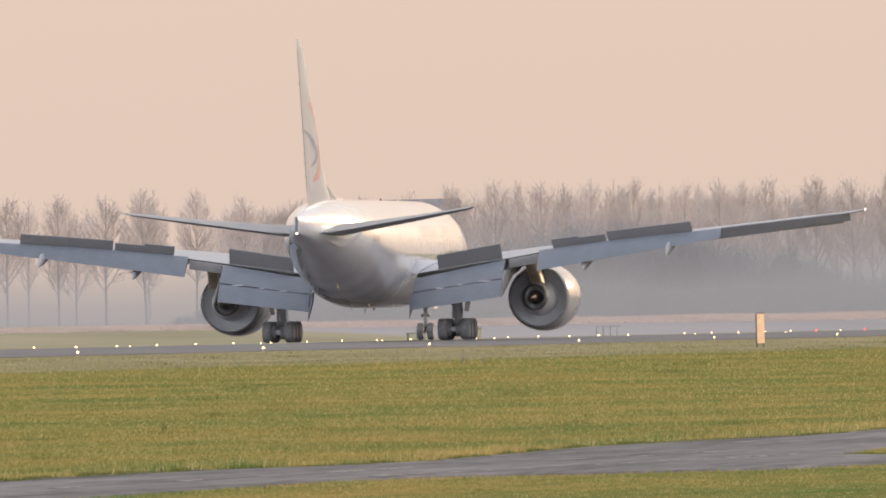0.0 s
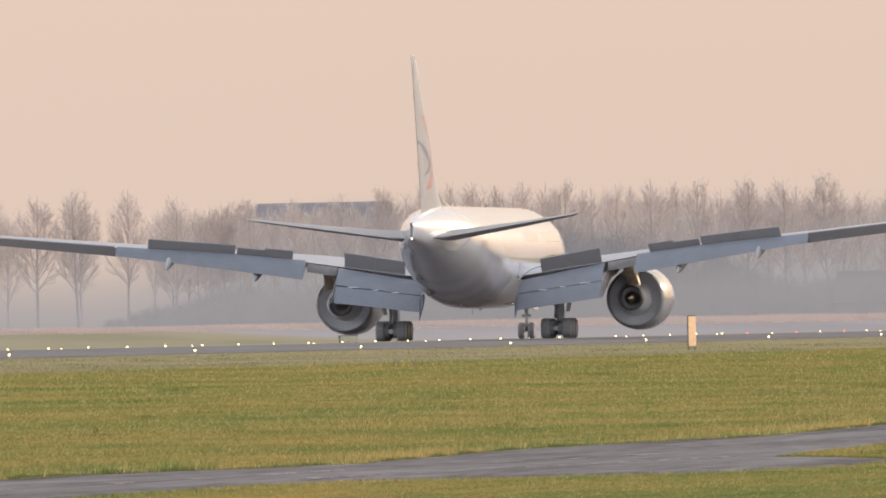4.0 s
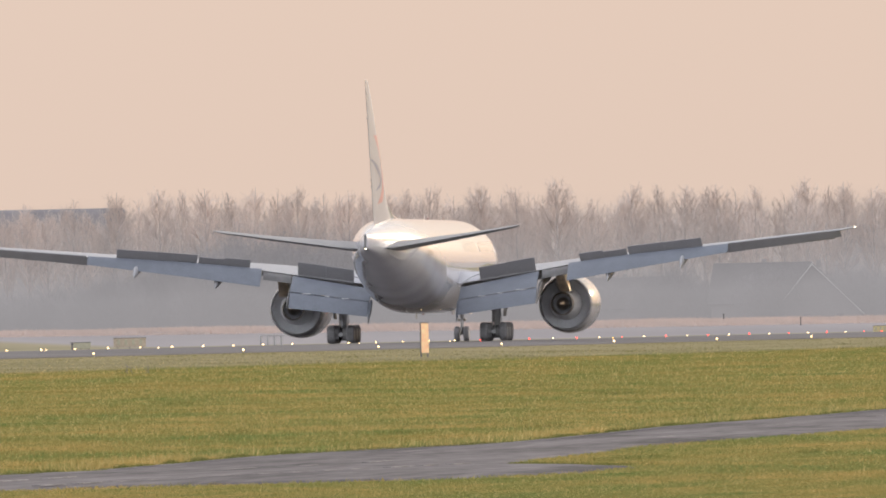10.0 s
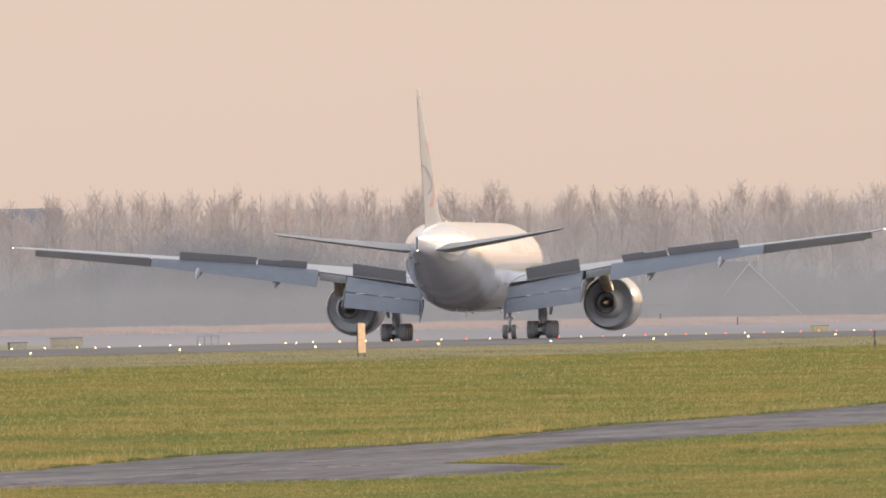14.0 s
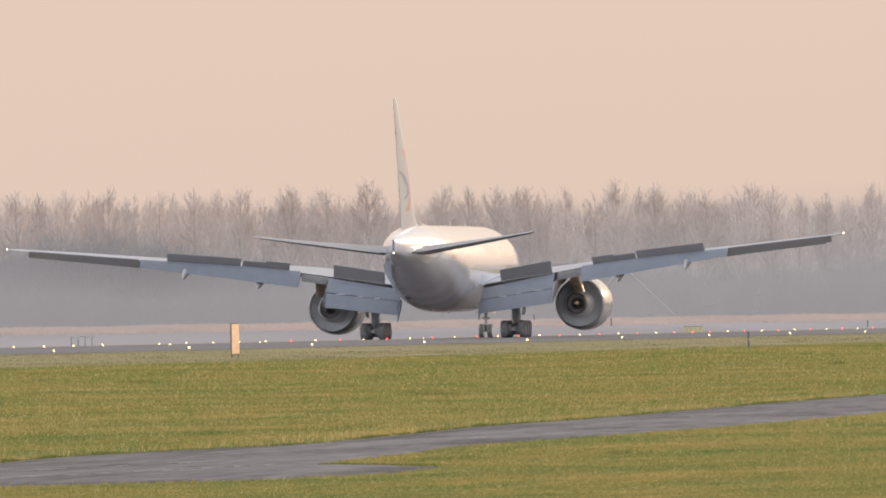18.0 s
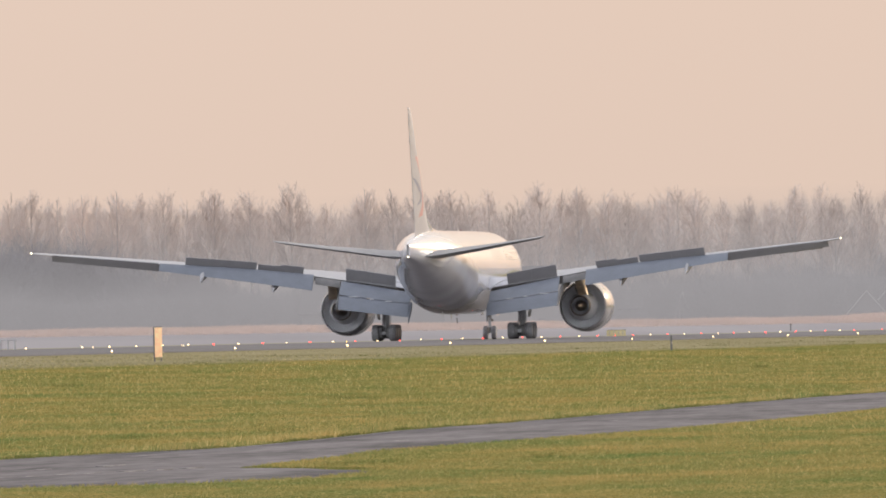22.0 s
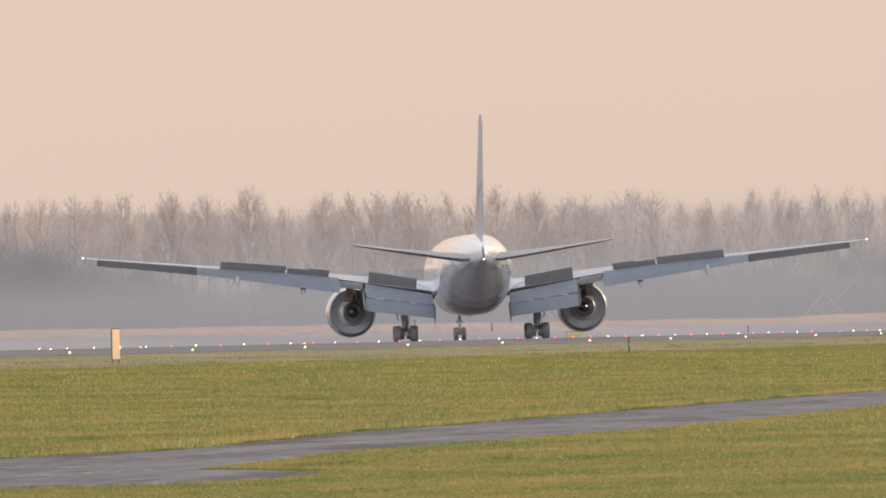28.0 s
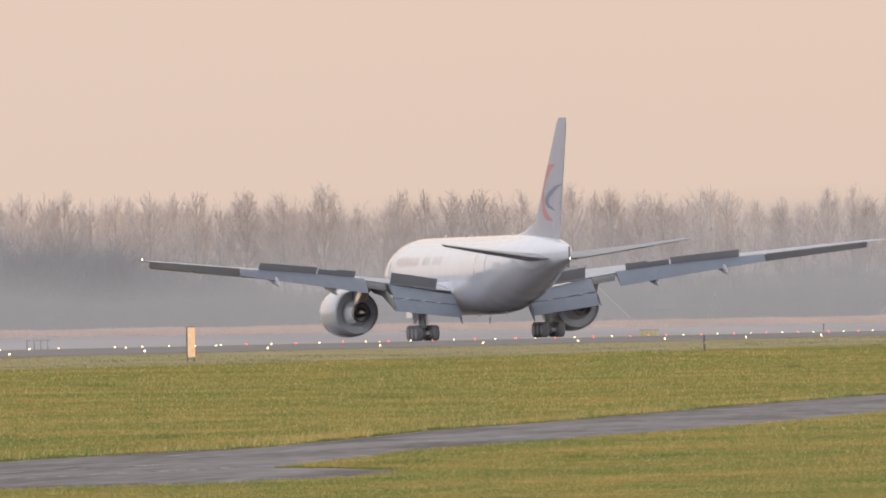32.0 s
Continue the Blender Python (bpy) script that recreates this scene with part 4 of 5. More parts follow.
def build_nose_gear():
    gear = tagged(new("nose_gear"), "twin-wheel nose landing gear")
    gear.parent = plane
    y = 25.88
    bm = bmesh.new()
    rod(bm, (0, y, 0.5), (0, y + 0.25, 3.0), 0.11, 0.15, 12)
    rod(bm, (-0.42, y, 0.54), (0.42, y, 0.54), 0.07)
    part("strut", bm, GEARGREY, gear, "grey nose strut")
    bm = bmesh.new()
    rod(bm, (0, y - 0.15, 0.75), (0, y - 0.42, 1.15), 0.05)
    rod(bm, (0, y - 0.42, 1.15), (0, y - 0.1, 1.6), 0.05)
    part("torque_link", bm, GEARGREY, gear)
    bm = bmesh.new()
    rod(bm, (0, y + 0.1, 1.7), (0, y - 1.9, 2.8), 0.08)
    part("drag_brace", bm, GEARGREY, gear)
    for s in (1, -1):
        part("gear_door", slab((s * 0.62, y + 1.2, 1.95), (s * 0.62, y - 1.0, 1.95), (s * 0.55, y - 1.0, 2.75), (s * 0.55, y + 1.2, 2.75), 0.04 * s), WHITE, gear)
        bm = bmesh.new()
        rod(bm, (s * 0.2, y + 0.3, 1.55), (s * 0.2, y + 0.05, 1.55), 0.1)
        part("taxi_light", bm, STEEL, gear)
        wheel(gear, s * 0.34, y, 0.54, 0.40)


for side in (1, -1):
    build_wing(side)
    build_engine(side)
    build_tailplane(side)
    build_main_gear(side)
build_fin()
build_nose_gear()

# ---- lights beside and in the runway ----


def lamp_thing(name, label, material, base_r, base_h, globe_r, lift):
    thing = tagged(new(name), label, "runway light")
    bm = bmesh.new()
    rod(bm, (0, 0, -0.05), (0, 0, base_h), base_r, base_r * 0.8, 10)
    part("base", bm, LAMPBASE, thing)
    bm = bmesh.new()
    bmesh.ops.create_uvsphere(bm, u_segments=10, v_segments=7, radius=globe_r, matrix=Matrix.Translation((0, 0, lift)))
    part("lens", bm, material, thing)
    return thing


def build_lights():
    edge = lamp_thing("runway_edge_light", "glowing white edge light on a short stem beside the runway", LAMPWHITE, 0.05, 0.26, 0.052, 0.30)
    tagged(edge, group="runway edge lights")
    white = lamp_thing("runway_centre_light", "glowing white flush light in the runway's middle", LAMPWHITE, 0.14, 0.03, 0.049, 0.055)
    tagged(white, group="runway centre lights")
    red = lamp_thing("runway_centre_light", "glowing red flush light in the runway's middle", LAMPRED, 0.14, 0.03, 0.055, 0.06)
    tagged(red, group="runway centre lights")
    amber = lamp_thing("runway_edge_light", "glowing amber edge light on a short stem beside the runway", LAMPAMBER, 0.05, 0.26, 0.06, 0.30)
    tagged(amber, group="runway edge lights")
    used = set()

    def put(src, x, y, z):
        m = pose(x, y, z)
        if src.name in used:
            copy_thing(src, m)
        else:
            used.add(src.name)
            src.matrix_basis = m

    for k in range(-1, 20):
        put(edge, -155.0, 998.1 + 60.55 * k + 0.037 * k * k, 1.24)
    for k in range(-2, 7):
        put(edge, -217.0, 1420.2 + 60.9 * k, 1.36)
    for k in range(74):
        if k in (24, 65):                              # left out to fit the camera's view
            continue
        y = 1090.5 + 15.235 * k + 0.00155 * k * k
        put(red if y > 1540 and (k % 2 == 0 or k == 49) else white, -186.0, y, 1.70)
    for k in (8, 9):
        put(amber, -217.0, 1420.2 + 60.9 * k, 1.36)


build_lights()

# ---- boards, sign and post ----


def marker_sign():
    thing = tagged(new("marker_sign"), "tall narrow orange and cream sign on two short legs", "sign")
    bm = bmesh.new()
    box(bm, 0.03, -0.02, 1.13, 0.36, 0.06, 1.46, 0.012)
    face = part("face", bm, SIGNFACE, thing, "orange and cream panel")
    bm = bmesh.new()
    box(bm, -0.19, 0.02, 1.13, 0.06, 0.14, 1.52, 0.012)
    part("edge_post", bm, SIGNEDGE, thing, "dark grey edge post")
    bm = bmesh.new()
    box(bm, 0.03, -0.02, 1.885, 0.38, 0.10, 0.04, 0.008)
    part("cap", bm, SIGNEDGE, thing)
    for x in (-0.17, 0.15):
        bm = bmesh.new()
        box(bm, x, 0.02, 0.15, 0.07, 0.07, 0.56, 0.006)
        part("leg", bm, SIGNEDGE, thing)
    x, y = away(-0.00282, 1051)
    thing.matrix_basis = pose(x, y, land(x, y) - 0.17, 0, 0, 4)


def marker_post():
    thing = tagged(new("marker_post"), "thin dark marker post with a pale band in the grass", "post")
    bm = bmesh.new()
    box(bm, 0, 0, 0.42, 0.11, 0.09, 0.98, 0.015)
    part("shaft", bm, SIGNEDGE, thing)
    bm = bmesh.new()
    box(bm, 0.035, -0.03, 0.45, 0.045, 0.06, 0.14, 0.01)
    part("reflector", bm, BOARDTAN, thing, "pale reflector band")
    x, y = away(0.0212, 1217)
    thing.matrix_basis = pose(x, y, land(x, y) - 0.03, 0, 0, 6)


def board(name, label, x, y0, y1, h, material, yaw=-7):
    """A low guidance board on legs, across the line of sight."""
    w = abs(y1 - y0) * 0.118
    thing = tagged(new(name), label, "board")
    bm = bmesh.new()
    box(bm, 0, 0, 0.12 + h / 2, w, 0.2, h, 0.02)
    part("panel", bm, material, thing)
    bm = bmesh.new()
    box(bm, 0, 0, 0.12 + h, w + 0.04, 0.24, 0.05, 0.01)
    part("cap", bm, SIGNEDGE, thing)
    for k in range(3):
        bm = bmesh.new()
        rod(bm, ((k - 1) * w * 0.38, 0, -0.1), ((k - 1) * w * 0.38, 0, 0.16), 0.04)
        part("leg", bm, SIGNEDGE, thing)
    if w > 1.6:
        for k in range(4):
            bm = bmesh.new()
            box(bm, (k - 1.5) * w * 0.23, -0.105, 0.12 + h / 2, w * 0.08, 0.012, h * 0.6)
            part("bar", bm, BOARDGREY, thing)
    thing.matrix_basis = pose(x, (y0 + y1) / 2, land(x, (y0 + y1) / 2), 0, 0, -yaw)


marker_sign()
marker_post()
board("guidance_board", "olive-grey guidance board, paled for haze, beyond the runway", -228, 1632.8, 1645.8, 0.5, BOARDGREY)
board("guidance_board", "wide tan guidance board beyond the runway", -232, 1685.6, 1707.6, 0.72, BOARDTAN)
board("guidance_board", "yellow guidance board beyond the runway", -226, 2229, 2246, 0.62, BOARDYEL)


def stake_group(x, y, n, h):
    """Stout grey posts in a row under a rail."""
    thing = tagged(new("post_row"), "four stout grey posts under a rail beyond the runway", "fence")
    for k in range(n):
        bm = bmesh.new()
        rod(bm, (k * 0.58, 0, -0.1), (k * 0.58, 0, h), 0.085, 0.075, 12)
        part("post", bm, STAKEGREY, thing)
    bm = bmesh.new()
    box(bm, (n - 1) * 0.29 + 0.1, 0, h, (n - 1) * 0.58 + 0.4, 0.08, 0.09, 0.02)
    part("rail", bm, STAKEGREY, thing)
    thing.matrix_basis = pose(x, y, land(x, y), 0, 0, 6)


stake_group(-232.95, 1785, 4, 0.78)
for u, d, h in ((-0.0193, 1640, 0.55), (0.0112, 2310, 0.9), (0.0148, 2330, 0.8), (0.0268, 2560, 0.8)):
    stake = tagged(new("field_stake"), "short dark stake beyond the runway", "stake", "stakes beyond the runway")
    b0 = bmesh.new()
    rod(b0, (0, 0, -0.1), (0, 0, h), 0.07, 0.06)
    part("shaft", b0, SIGNEDGE, stake)
    b0 = bmesh.new()
    box(b0, 0, 0, h, 0.2, 0.12, 0.12, 0.02)
    part("head", b0, SIGNEDGE, stake)
    px, py = away(u, d)
    stake.matrix_basis = pose(px, py, land(px, py))

# ---- far buildings ----


def house(u, d, w, depth, wall_h, ridge_h, yaw, label, ridge=0.0, drop=0.0):
    """A gabled house; ridge: how far its ridge lies off the middle, drop: how much higher the eave on the short side is."""
    thing = tagged(new("house"), label, "house")
    eave = {1: wall_h, -1: wall_h + drop}
    bm = loft([[(-w / 2, y, 0), (w / 2, y, 0), (w / 2, y, eave[1]), (ridge, y, ridge_h), (-w / 2, y, eave[-1])] for y in (-depth / 2, depth / 2)], False)
    wall = part("wall", bm, BRICKWALL, thing)
    o = 0.45
    for s in (1, -1):
        sl = (ridge_h - eave[s]) / (w / 2 - s * ridge)
        a = (s * (w / 2 + o), -depth / 2 - o, eave[s] - o * sl + 0.12)
        b2 = (s * (w / 2 + o), depth / 2 + o, eave[s] - o * sl + 0.12)
        c = (ridge, depth / 2 + o, ridge_h + 0.12)
        e = (ridge, -depth / 2 - o, ridge_h + 0.12)
        part("roof", slab(a, b2, c, e, -0.2 * s, 0), ROOFDARK, thing, "dark tiled roof slope")
        bm = bmesh.new()
        rod(bm, a, e, 0.1, 0.1, 6, False)
        part("verge_board", bm, TRIMWHITE, thing, "white verge board")
    for x in (-w * 0.22, w * 0.22):
        bm = bmesh.new()
        box(bm, x, -depth / 2 - 0.03, wall_h * 0.5, 1.0, 0.06, min(1.3, wall_h * 0.7))
        part("window", bm, GLASSDARK, wall)
    bm = bmesh.new()
    box(bm, ridge + w * 0.1, 0, ridge_h + 0.2, 0.6, 0.6, 1.0, 0.03)
    part("chimney", bm, BRICKWALL, thing)
    x, y = away(u, d)
    thing.matrix_basis = pose(x, y, land(x, y) - 0.1, 0, 0, yaw)


house(0.0318, 3046, 7.6, 9, 1.6, 5.6, 8, "gabled farmhouse with pale verge boards behind the reeds")
house(0.0304, 3040, 4.6, 8, 1.2, 3.85, 4, "smaller gabled house with pale verge boards behind the reeds")
house(0.0298, 3054, 6.2, 14, 2.6, 5.75, 84, "long low barn with a dark roof behind the reeds")
house(0.01587, 3042, 10.6, 9, 1.2, 8.0, 7, "broad gabled farmhouse with pale verge boards behind the reeds", -1.6, 2.3)
house(0.0131, 3048, 9.0, 13.5, 3.0, 8.3, 84, "long dark-roofed barn behind the reeds")
house(0.0201, 3050, 6.0, 9.5, 2.2, 4.3, 82, "low dark-roofed shed behind the reeds")
house(0.0066, 3052, 7.0, 15.0, 2.6, 6.6, 84, "long dark-roofed barn among bare trees")


def hall(u0, u1, d, top, bays, label):
    """A tall flat-roofed building, with bays of cladding."""
    thing = tagged(new("flat_roofed_building"), label, "building")
    x0, y0 = away(u0, d)
    x1, y1 = away(u1, d)
    w = math.hypot(x1 - x0, y1 - y0)
    z0 = land((x0 + x1) / 2, (y0 + y1) / 2) - 0.3
    h = top - z0
    bm = bmesh.new()
    box(bm, 0, 8, h / 2, w, 16, h, 0.1)
    wall = part("wall", bm, WALLGREY, thing)
    bm = bmesh.new()
    box(bm, 0, 8, h + 0.1, w - 0.6, 15.5, 0.3, 0.05)
    part("parapet", bm, WALLGREY, thing)
    for k in range(bays):
        xx = (k + 0.5) / bays * w - w / 2
        bm = bmesh.new()
        box(bm, xx - w / bays / 2, -0.06, h / 2, 0.18, 0.2, h - 0.3, 0.02)
        part("cladding_rib", bm, WALLGREY, wall)
    a = math.atan2(y1 - y0, x1 - x0)
    thing.matrix_basis = Matrix.Translation(((x0 + x1) / 2, (y0 + y1) / 2, z0)) @ Matrix.Rotation(a, 4, "Z")


hall(-0.0231, -0.0167, 3420, 2 + 3420 * 0.0063, 9, "tall flat-roofed grey building hazy behind bare trees")
hall(0.0150, 0.0186, 3600, 2 + 3600 * 0.00485, 6, "long flat-roofed grey hall hazy behind bare trees")


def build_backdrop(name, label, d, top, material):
    """A curved glowing sheet that stands for mist, across the whole view."""
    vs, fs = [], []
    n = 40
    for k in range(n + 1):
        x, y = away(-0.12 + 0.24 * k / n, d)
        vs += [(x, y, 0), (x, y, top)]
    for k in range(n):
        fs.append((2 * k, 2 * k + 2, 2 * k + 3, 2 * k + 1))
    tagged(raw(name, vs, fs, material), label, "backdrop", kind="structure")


build_backdrop("backdrop_mist_bank", "glowing sheet for the low grey mist before the row of trees", 3032, 20.5, LOWMIST)
build_backdrop("backdrop_mist", "glowing sheet for the pale grey mist between the rows of trees", 3122, 27, MIST)
build_backdrop("backdrop_distance", "glowing sheet for the pale mist over the far land behind the trees", 3750, 34, FARMIST)

# ---- bare trees, shrubs, reeds, grass ----


def tube(vs, fs, p, q, r0, r1, n=3):
    w = q - p
    w = w / (np.linalg.norm(w) + 1e-9)
    u = np.cross(w, (0.31, 0.87, 0.4))
    u /= np.linalg.norm(u) + 1e-9
    v = np.cross(w, u)
    m = len(vs)
    for c, r in ((p, r0), (q, r1)):
        for k in range(n):
            a = k * math.tau / n
            vs.append(tuple(c + (u * math.cos(a) + v * math.sin(a)) * r))
    for k in range(n):
        fs.append((m + k, m + (k + 1) % n, m + n + (k + 1) % n, m + n + k))


def grow(rng, vs, fs, p, way, length, r, level, spread):
    """A crooked limb with side twigs."""
    steps = 4 if level < 2 else 2
    q = p
    for k in range(steps):
        way = way + rng.normal(0, 0.055 + 0.02 * level, 3) + np.array((0, 0, 0.13))
        way /= np.linalg.norm(way)
        nxt = q + way * length / steps
        tube(vs, fs, q, nxt, r * (1 - k / steps * 0.6), r * (1 - (k + 1) / steps * 0.6))
        if level < 3:
            for _ in range((3, 4, 4)[level]):
                side = rng.normal(0, 1, 3)
                side -= way * side.dot(way)
                side /= np.linalg.norm(side) + 1e-9
                at = q + (nxt - q) * rng.uniform(0.2, 1)
                grow(rng, vs, fs, at, way * 0.8 + side * spread * rng.uniform(0.5, 1.0), length * rng.uniform(0.34, 0.58), r * 0.56, level + 1, spread)
        q = nxt


def bare_tree(seed, height, wide, limbs, fork):
    """Trunk and crown of a leafless tree: a straight leader, steep limbs along it that bend upwards, and twigs up to a domed top."""
    rng = np.random.default_rng(seed)
    r = height * 0.0088
    n = 11
    lean = rng.normal(0, 0.015, 2)
    wob = np.cumsum(rng.normal(0, 0.08, (n, 2)), 0)
    pts = [np.array((lean[0] * height * f + wob[k][0] * f, lean[1] * height * f + wob[k][1] * f, height * f)) for k, f in enumerate(np.linspace(0, 0.95, n))]
    pts[0] = np.array((0, 0, -0.5))
    vs, fs = [], []
    for k, p in enumerate(pts):
        q = r * (1.3 if k == 0 else 1.06 - k / (n - 0.3))
        vs += [(p[0] + q * math.cos(j * math.tau / 8), p[1] + q * math.sin(j * math.tau / 8), p[2]) for j in range(8)]
    fs += [(k * 8 + j, k * 8 + (j + 1) % 8, k * 8 + 8 + (j + 1) % 8, k * 8 + 8 + j) for k in range(n - 1) for j in range(8)]
    trunk = (vs, fs)
    vs, fs = [], []
    low, mid = fork * 0.8, 0.62
    lobes = rng.uniform(0.9, 1.05, 9)

    def inside(p, slack):
        a = math.atan2(p[1], p[0]) / math.tau % 1.0 * 8
        lobe = lobes[int(a)] + (lobes[int(a) + 1] - lobes[int(a)]) * (a % 1)
        z = p[2] / height / (slack * (0.5 + 0.5 * lobe))
        q = (z - mid) / ((1.0 - mid) if z > mid else (mid - low))
        if abs(q) >= 1:
            return False
        room = math.sqrt(1 - abs(q) ** (2.4 if q > 0 else 2.8))
        return math.hypot(p[0], p[1]) < wide * height * room * slack * lobe + 0.25

    def bough(p, way, length, r0, level):
        """A limb with smaller ones along it."""
        steps = (8, 4, 2)[level]
        way = way / np.linalg.norm(way)
        slack = rng.uniform(0.86, 1.0)
        for k in range(steps):
            way = way + rng.normal(0, 0.05 + 0.035 * level, 3) + np.array((0, 0, (0.075, 0.10, 0.06)[level]))
            way /= np.linalg.norm(way)
            nxt = p + way * length / steps
            if not inside(nxt, slack):
                break
            a, b = r0 * (1 - 0.78 * k / steps), r0 * (1 - 0.78 * (k + 1) / steps)
            tube(vs, fs, p, nxt, a, b)
            if level < 2 and (level or k):
                for _ in range(3):
                    side = rng.normal(0, 1, 3)
                    side -= way * side.dot(way)
                    side /= np.linalg.norm(side) + 1e-9
                    bough(p + (nxt - p) * rng.uniform(0, 1), way + side * rng.uniform(0.45, 1.0), length * rng.uniform(0.24, 0.42), max(0.017, b * 0.45), level + 1)
            p = nxt

    for k in range(limbs):
        f = fork + (0.90 - fork) * ((k + rng.uniform(0, 1)) / limbs) ** 0.85
        i = min(n - 2, int(f / 0.95 * (n - 1)))
        at = pts[i] + (pts[i + 1] - pts[i]) * (f / 0.95 * (n - 1) - i)
        a = k * 2.4 + rng.uniform(-0.6, 0.6)
        out = rng.uniform(0.5, 0.95) * (wide / 0.15)
        bough(at, np.array((math.cos(a) * out, math.sin(a) * out, 1.0)), height * min(0.42, 1.02 - f) * rng.uniform(0.8, 1.05), r * (0.72 - 0.55 * f), 0)
    return trunk, (vs, fs)


def tree_thing(name, label, seed, height, spread, limbs, fork, wood=None, twig=None):
    thing = tagged(new(name), label, "tree")
    (a, b), (c, d) = bare_tree(seed, height, spread, limbs, fork)
    raw("trunk", a, b, wood or BARK, thing, smooth=True)
    raw("crown", c, d, twig or TWIG, thing)
    return thing


# trees that stand out, placed to fit the camera's view: bearing in milliradians and height of the crown's top over sea
# level, in metres
ROW = [(-35.6, 23.5), (-33.4, 23.5), (-31.5, 24.0), (-29.15, 24.2), (-26.9, 22.6), (-25.2, 21.5), (-23.3, 22.0), (-21.2, 22.4), (-19.2, 22.8), (-17.2, 23.9), (-15.0, 24.1), (-12.9, 24.2), (-10.7, 24.2),
       (-8.6, 24.4), (-6.2, 23.6), (-4.6, 23.9), (-2.5, 23.6), (-0.2, 23.8), (1.6, 23.4), (3.6, 24.6), (5.2, 21.2), (7.1, 23.3), (8.4, 23.0), (9.4, 23.4), (11.1, 23.4), (12.8, 22.7),
       (15.2, 24.0), (17.0, 23.4), (18.4, 22.4), (19.3, 22.1), (21.0, 22.2), (22.4, 21.2), (24.8, 21.3), (27.1, 22.4), (29.0, 21.1), (30.6, 19.8)]


def build_trees():
    rng = random.Random(21)
    kinds = [tree_thing("bare_poplar", "tall leafless poplar with steep fine branches, half veiled by mist", 40 + k, 20.0, s, n, f)
             for k, (s, n, f) in enumerate(((0.135, 29, 0.22), (0.17, 36, 0.24), (0.125, 26, 0.20), (0.185, 38, 0.26), (0.15, 31, 0.23), (0.165, 33, 0.20)))]
    for k in kinds:
        tagged(k, group="row of bare trees behind the reeds")
    used = set()

    def put(src, u, d, h):
        x, y = away(u, d)
        s = h / 19.1
        w = s * rng.uniform(0.92, 1.15)
        m = pose(x, y, land(x, y) - 0.1, 0, 0, rng.uniform(0, 360)) @ Matrix.Diagonal((w, w, s, 1))
        if src.name in used:
            copy_thing(src, m).matrix_basis = m
        else:
            used.add(src.name)
            src.matrix_basis = m

    # front row
    ends = [(-44.0 + 2.0 * k, 23.0) for k in range(4)] + [(32.2 + 1.7 * k, 20.5 - 0.1 * k) for k in range(7)]
    for u, top in ROW + ends:
        d = 3060 + rng.uniform(-12, 20)
        wide = top > 23.2 or u < -24
        put(kinds[rng.choice((1, 3, 5) if wide else (0, 2, 4))], u / 1000, d, top - land(*away(u / 1000, d)) + 0.1)
    # slighter trees between them, a little behind
    for (u, top), (v, other) in zip(ROW, ROW[1:]):
        if v - u > 1.5 and u > -25:
            w = (u + v) / 2 + rng.uniform(-0.2, 0.2)
            d = 3092 + rng.uniform(-8, 20)
            put(kinds[rng.choice((0, 2, 4))], w / 1000, d, min(top, other) - rng.uniform(0.0, 1.4) - land(*away(w / 1000, d)) + 0.1)
    # a denser clump where the open row ends
    for k in range(9):
        w = -27.2 + 0.45 * k + rng.uniform(-0.2, 0.2)
        d = 3085 + rng.uniform(-15, 25)
        put(kinds[rng.choice((1, 3, 4, 5))], w / 1000, d, rng.uniform(20.8, 22.8) - (1.0 if k < 4 else 0.0) - land(*away(w / 1000, d)))
    # a second row, lower and closer together
    u = -44.0
    while u < 44:
        d = 3185 + rng.uniform(-25, 50)
        put(rng.choice(kinds), u / 1000, d, rng.uniform(17.5, 20.8))
        u += rng.uniform(0.8, 1.4) if u > -25 else rng.uniform(2.2, 3.6)


build_trees()


def shrub_data(seed):
    rng = np.random.default_rng(seed)
    vs, fs = [], []
    for k in range(54):
        a, e = rng.uniform(0, math.tau), rng.uniform(0.25, 1.0)
        way = np.array((math.cos(a) * (1.15 - e), math.sin(a) * (1.15 - e), e))
        grow(rng, vs, fs, np.array((rng.normal(0, 0.5), rng.normal(0, 0.5), -0.2)), way, rng.uniform(3.4, 5.4), 0.032, 1, 1.0)
    return vs, fs


def build_shrubs():
    rng = random.Random(8)
    kinds = []
    for k in range(3):
        v, f = shrub_data(60 + k)
        t = tagged(new("thicket_shrub"), "dense leafless shrub of grey twigs under the trees, hazy", "shrub", "thicket under the trees")
        raw("crown", v, f, BUSHTWIG, t)
        kinds.append(t)
    used = set()
    u = -30.0
    while u < 44:
        h = float(np.interp(u, [-30, -27, -25, -22, -17, -14, -12, -9, -7, -4, -2, 0, 5, 10, 20, 30, 35, 37, 44], [0.4, 0.8, 1.0, 1.1, 1.3, 1.8, 2.1, 2.35, 2.15, 1.75, 1.6, 1.1, 1.2, 1.2, 1.2, 1.3, 1.8, 2.2, 2.2])) * rng.uniform(0.75, 1.05)
        x, y = away(u / 1000, 3046 + rng.uniform(-8, 30))
        m = pose(x, y, land(x, y), 0, 0, rng.uniform(0, 360)) @ Matrix.Diagonal((h * 0.9, h * 0.9, h, 1))
        src = rng.choice(kinds)
        if src.name in used:
            copy_thing(src, m).matrix_basis = m
        else:
            used.add(src.name)
            src.matrix_basis = m
        u += rng.uniform(0.42, 0.75)
    for s in kinds:
        if s.name not in used:
            s.matrix_basis = pose(*away(0.046, 3060), 3.3)


build_shrubs()


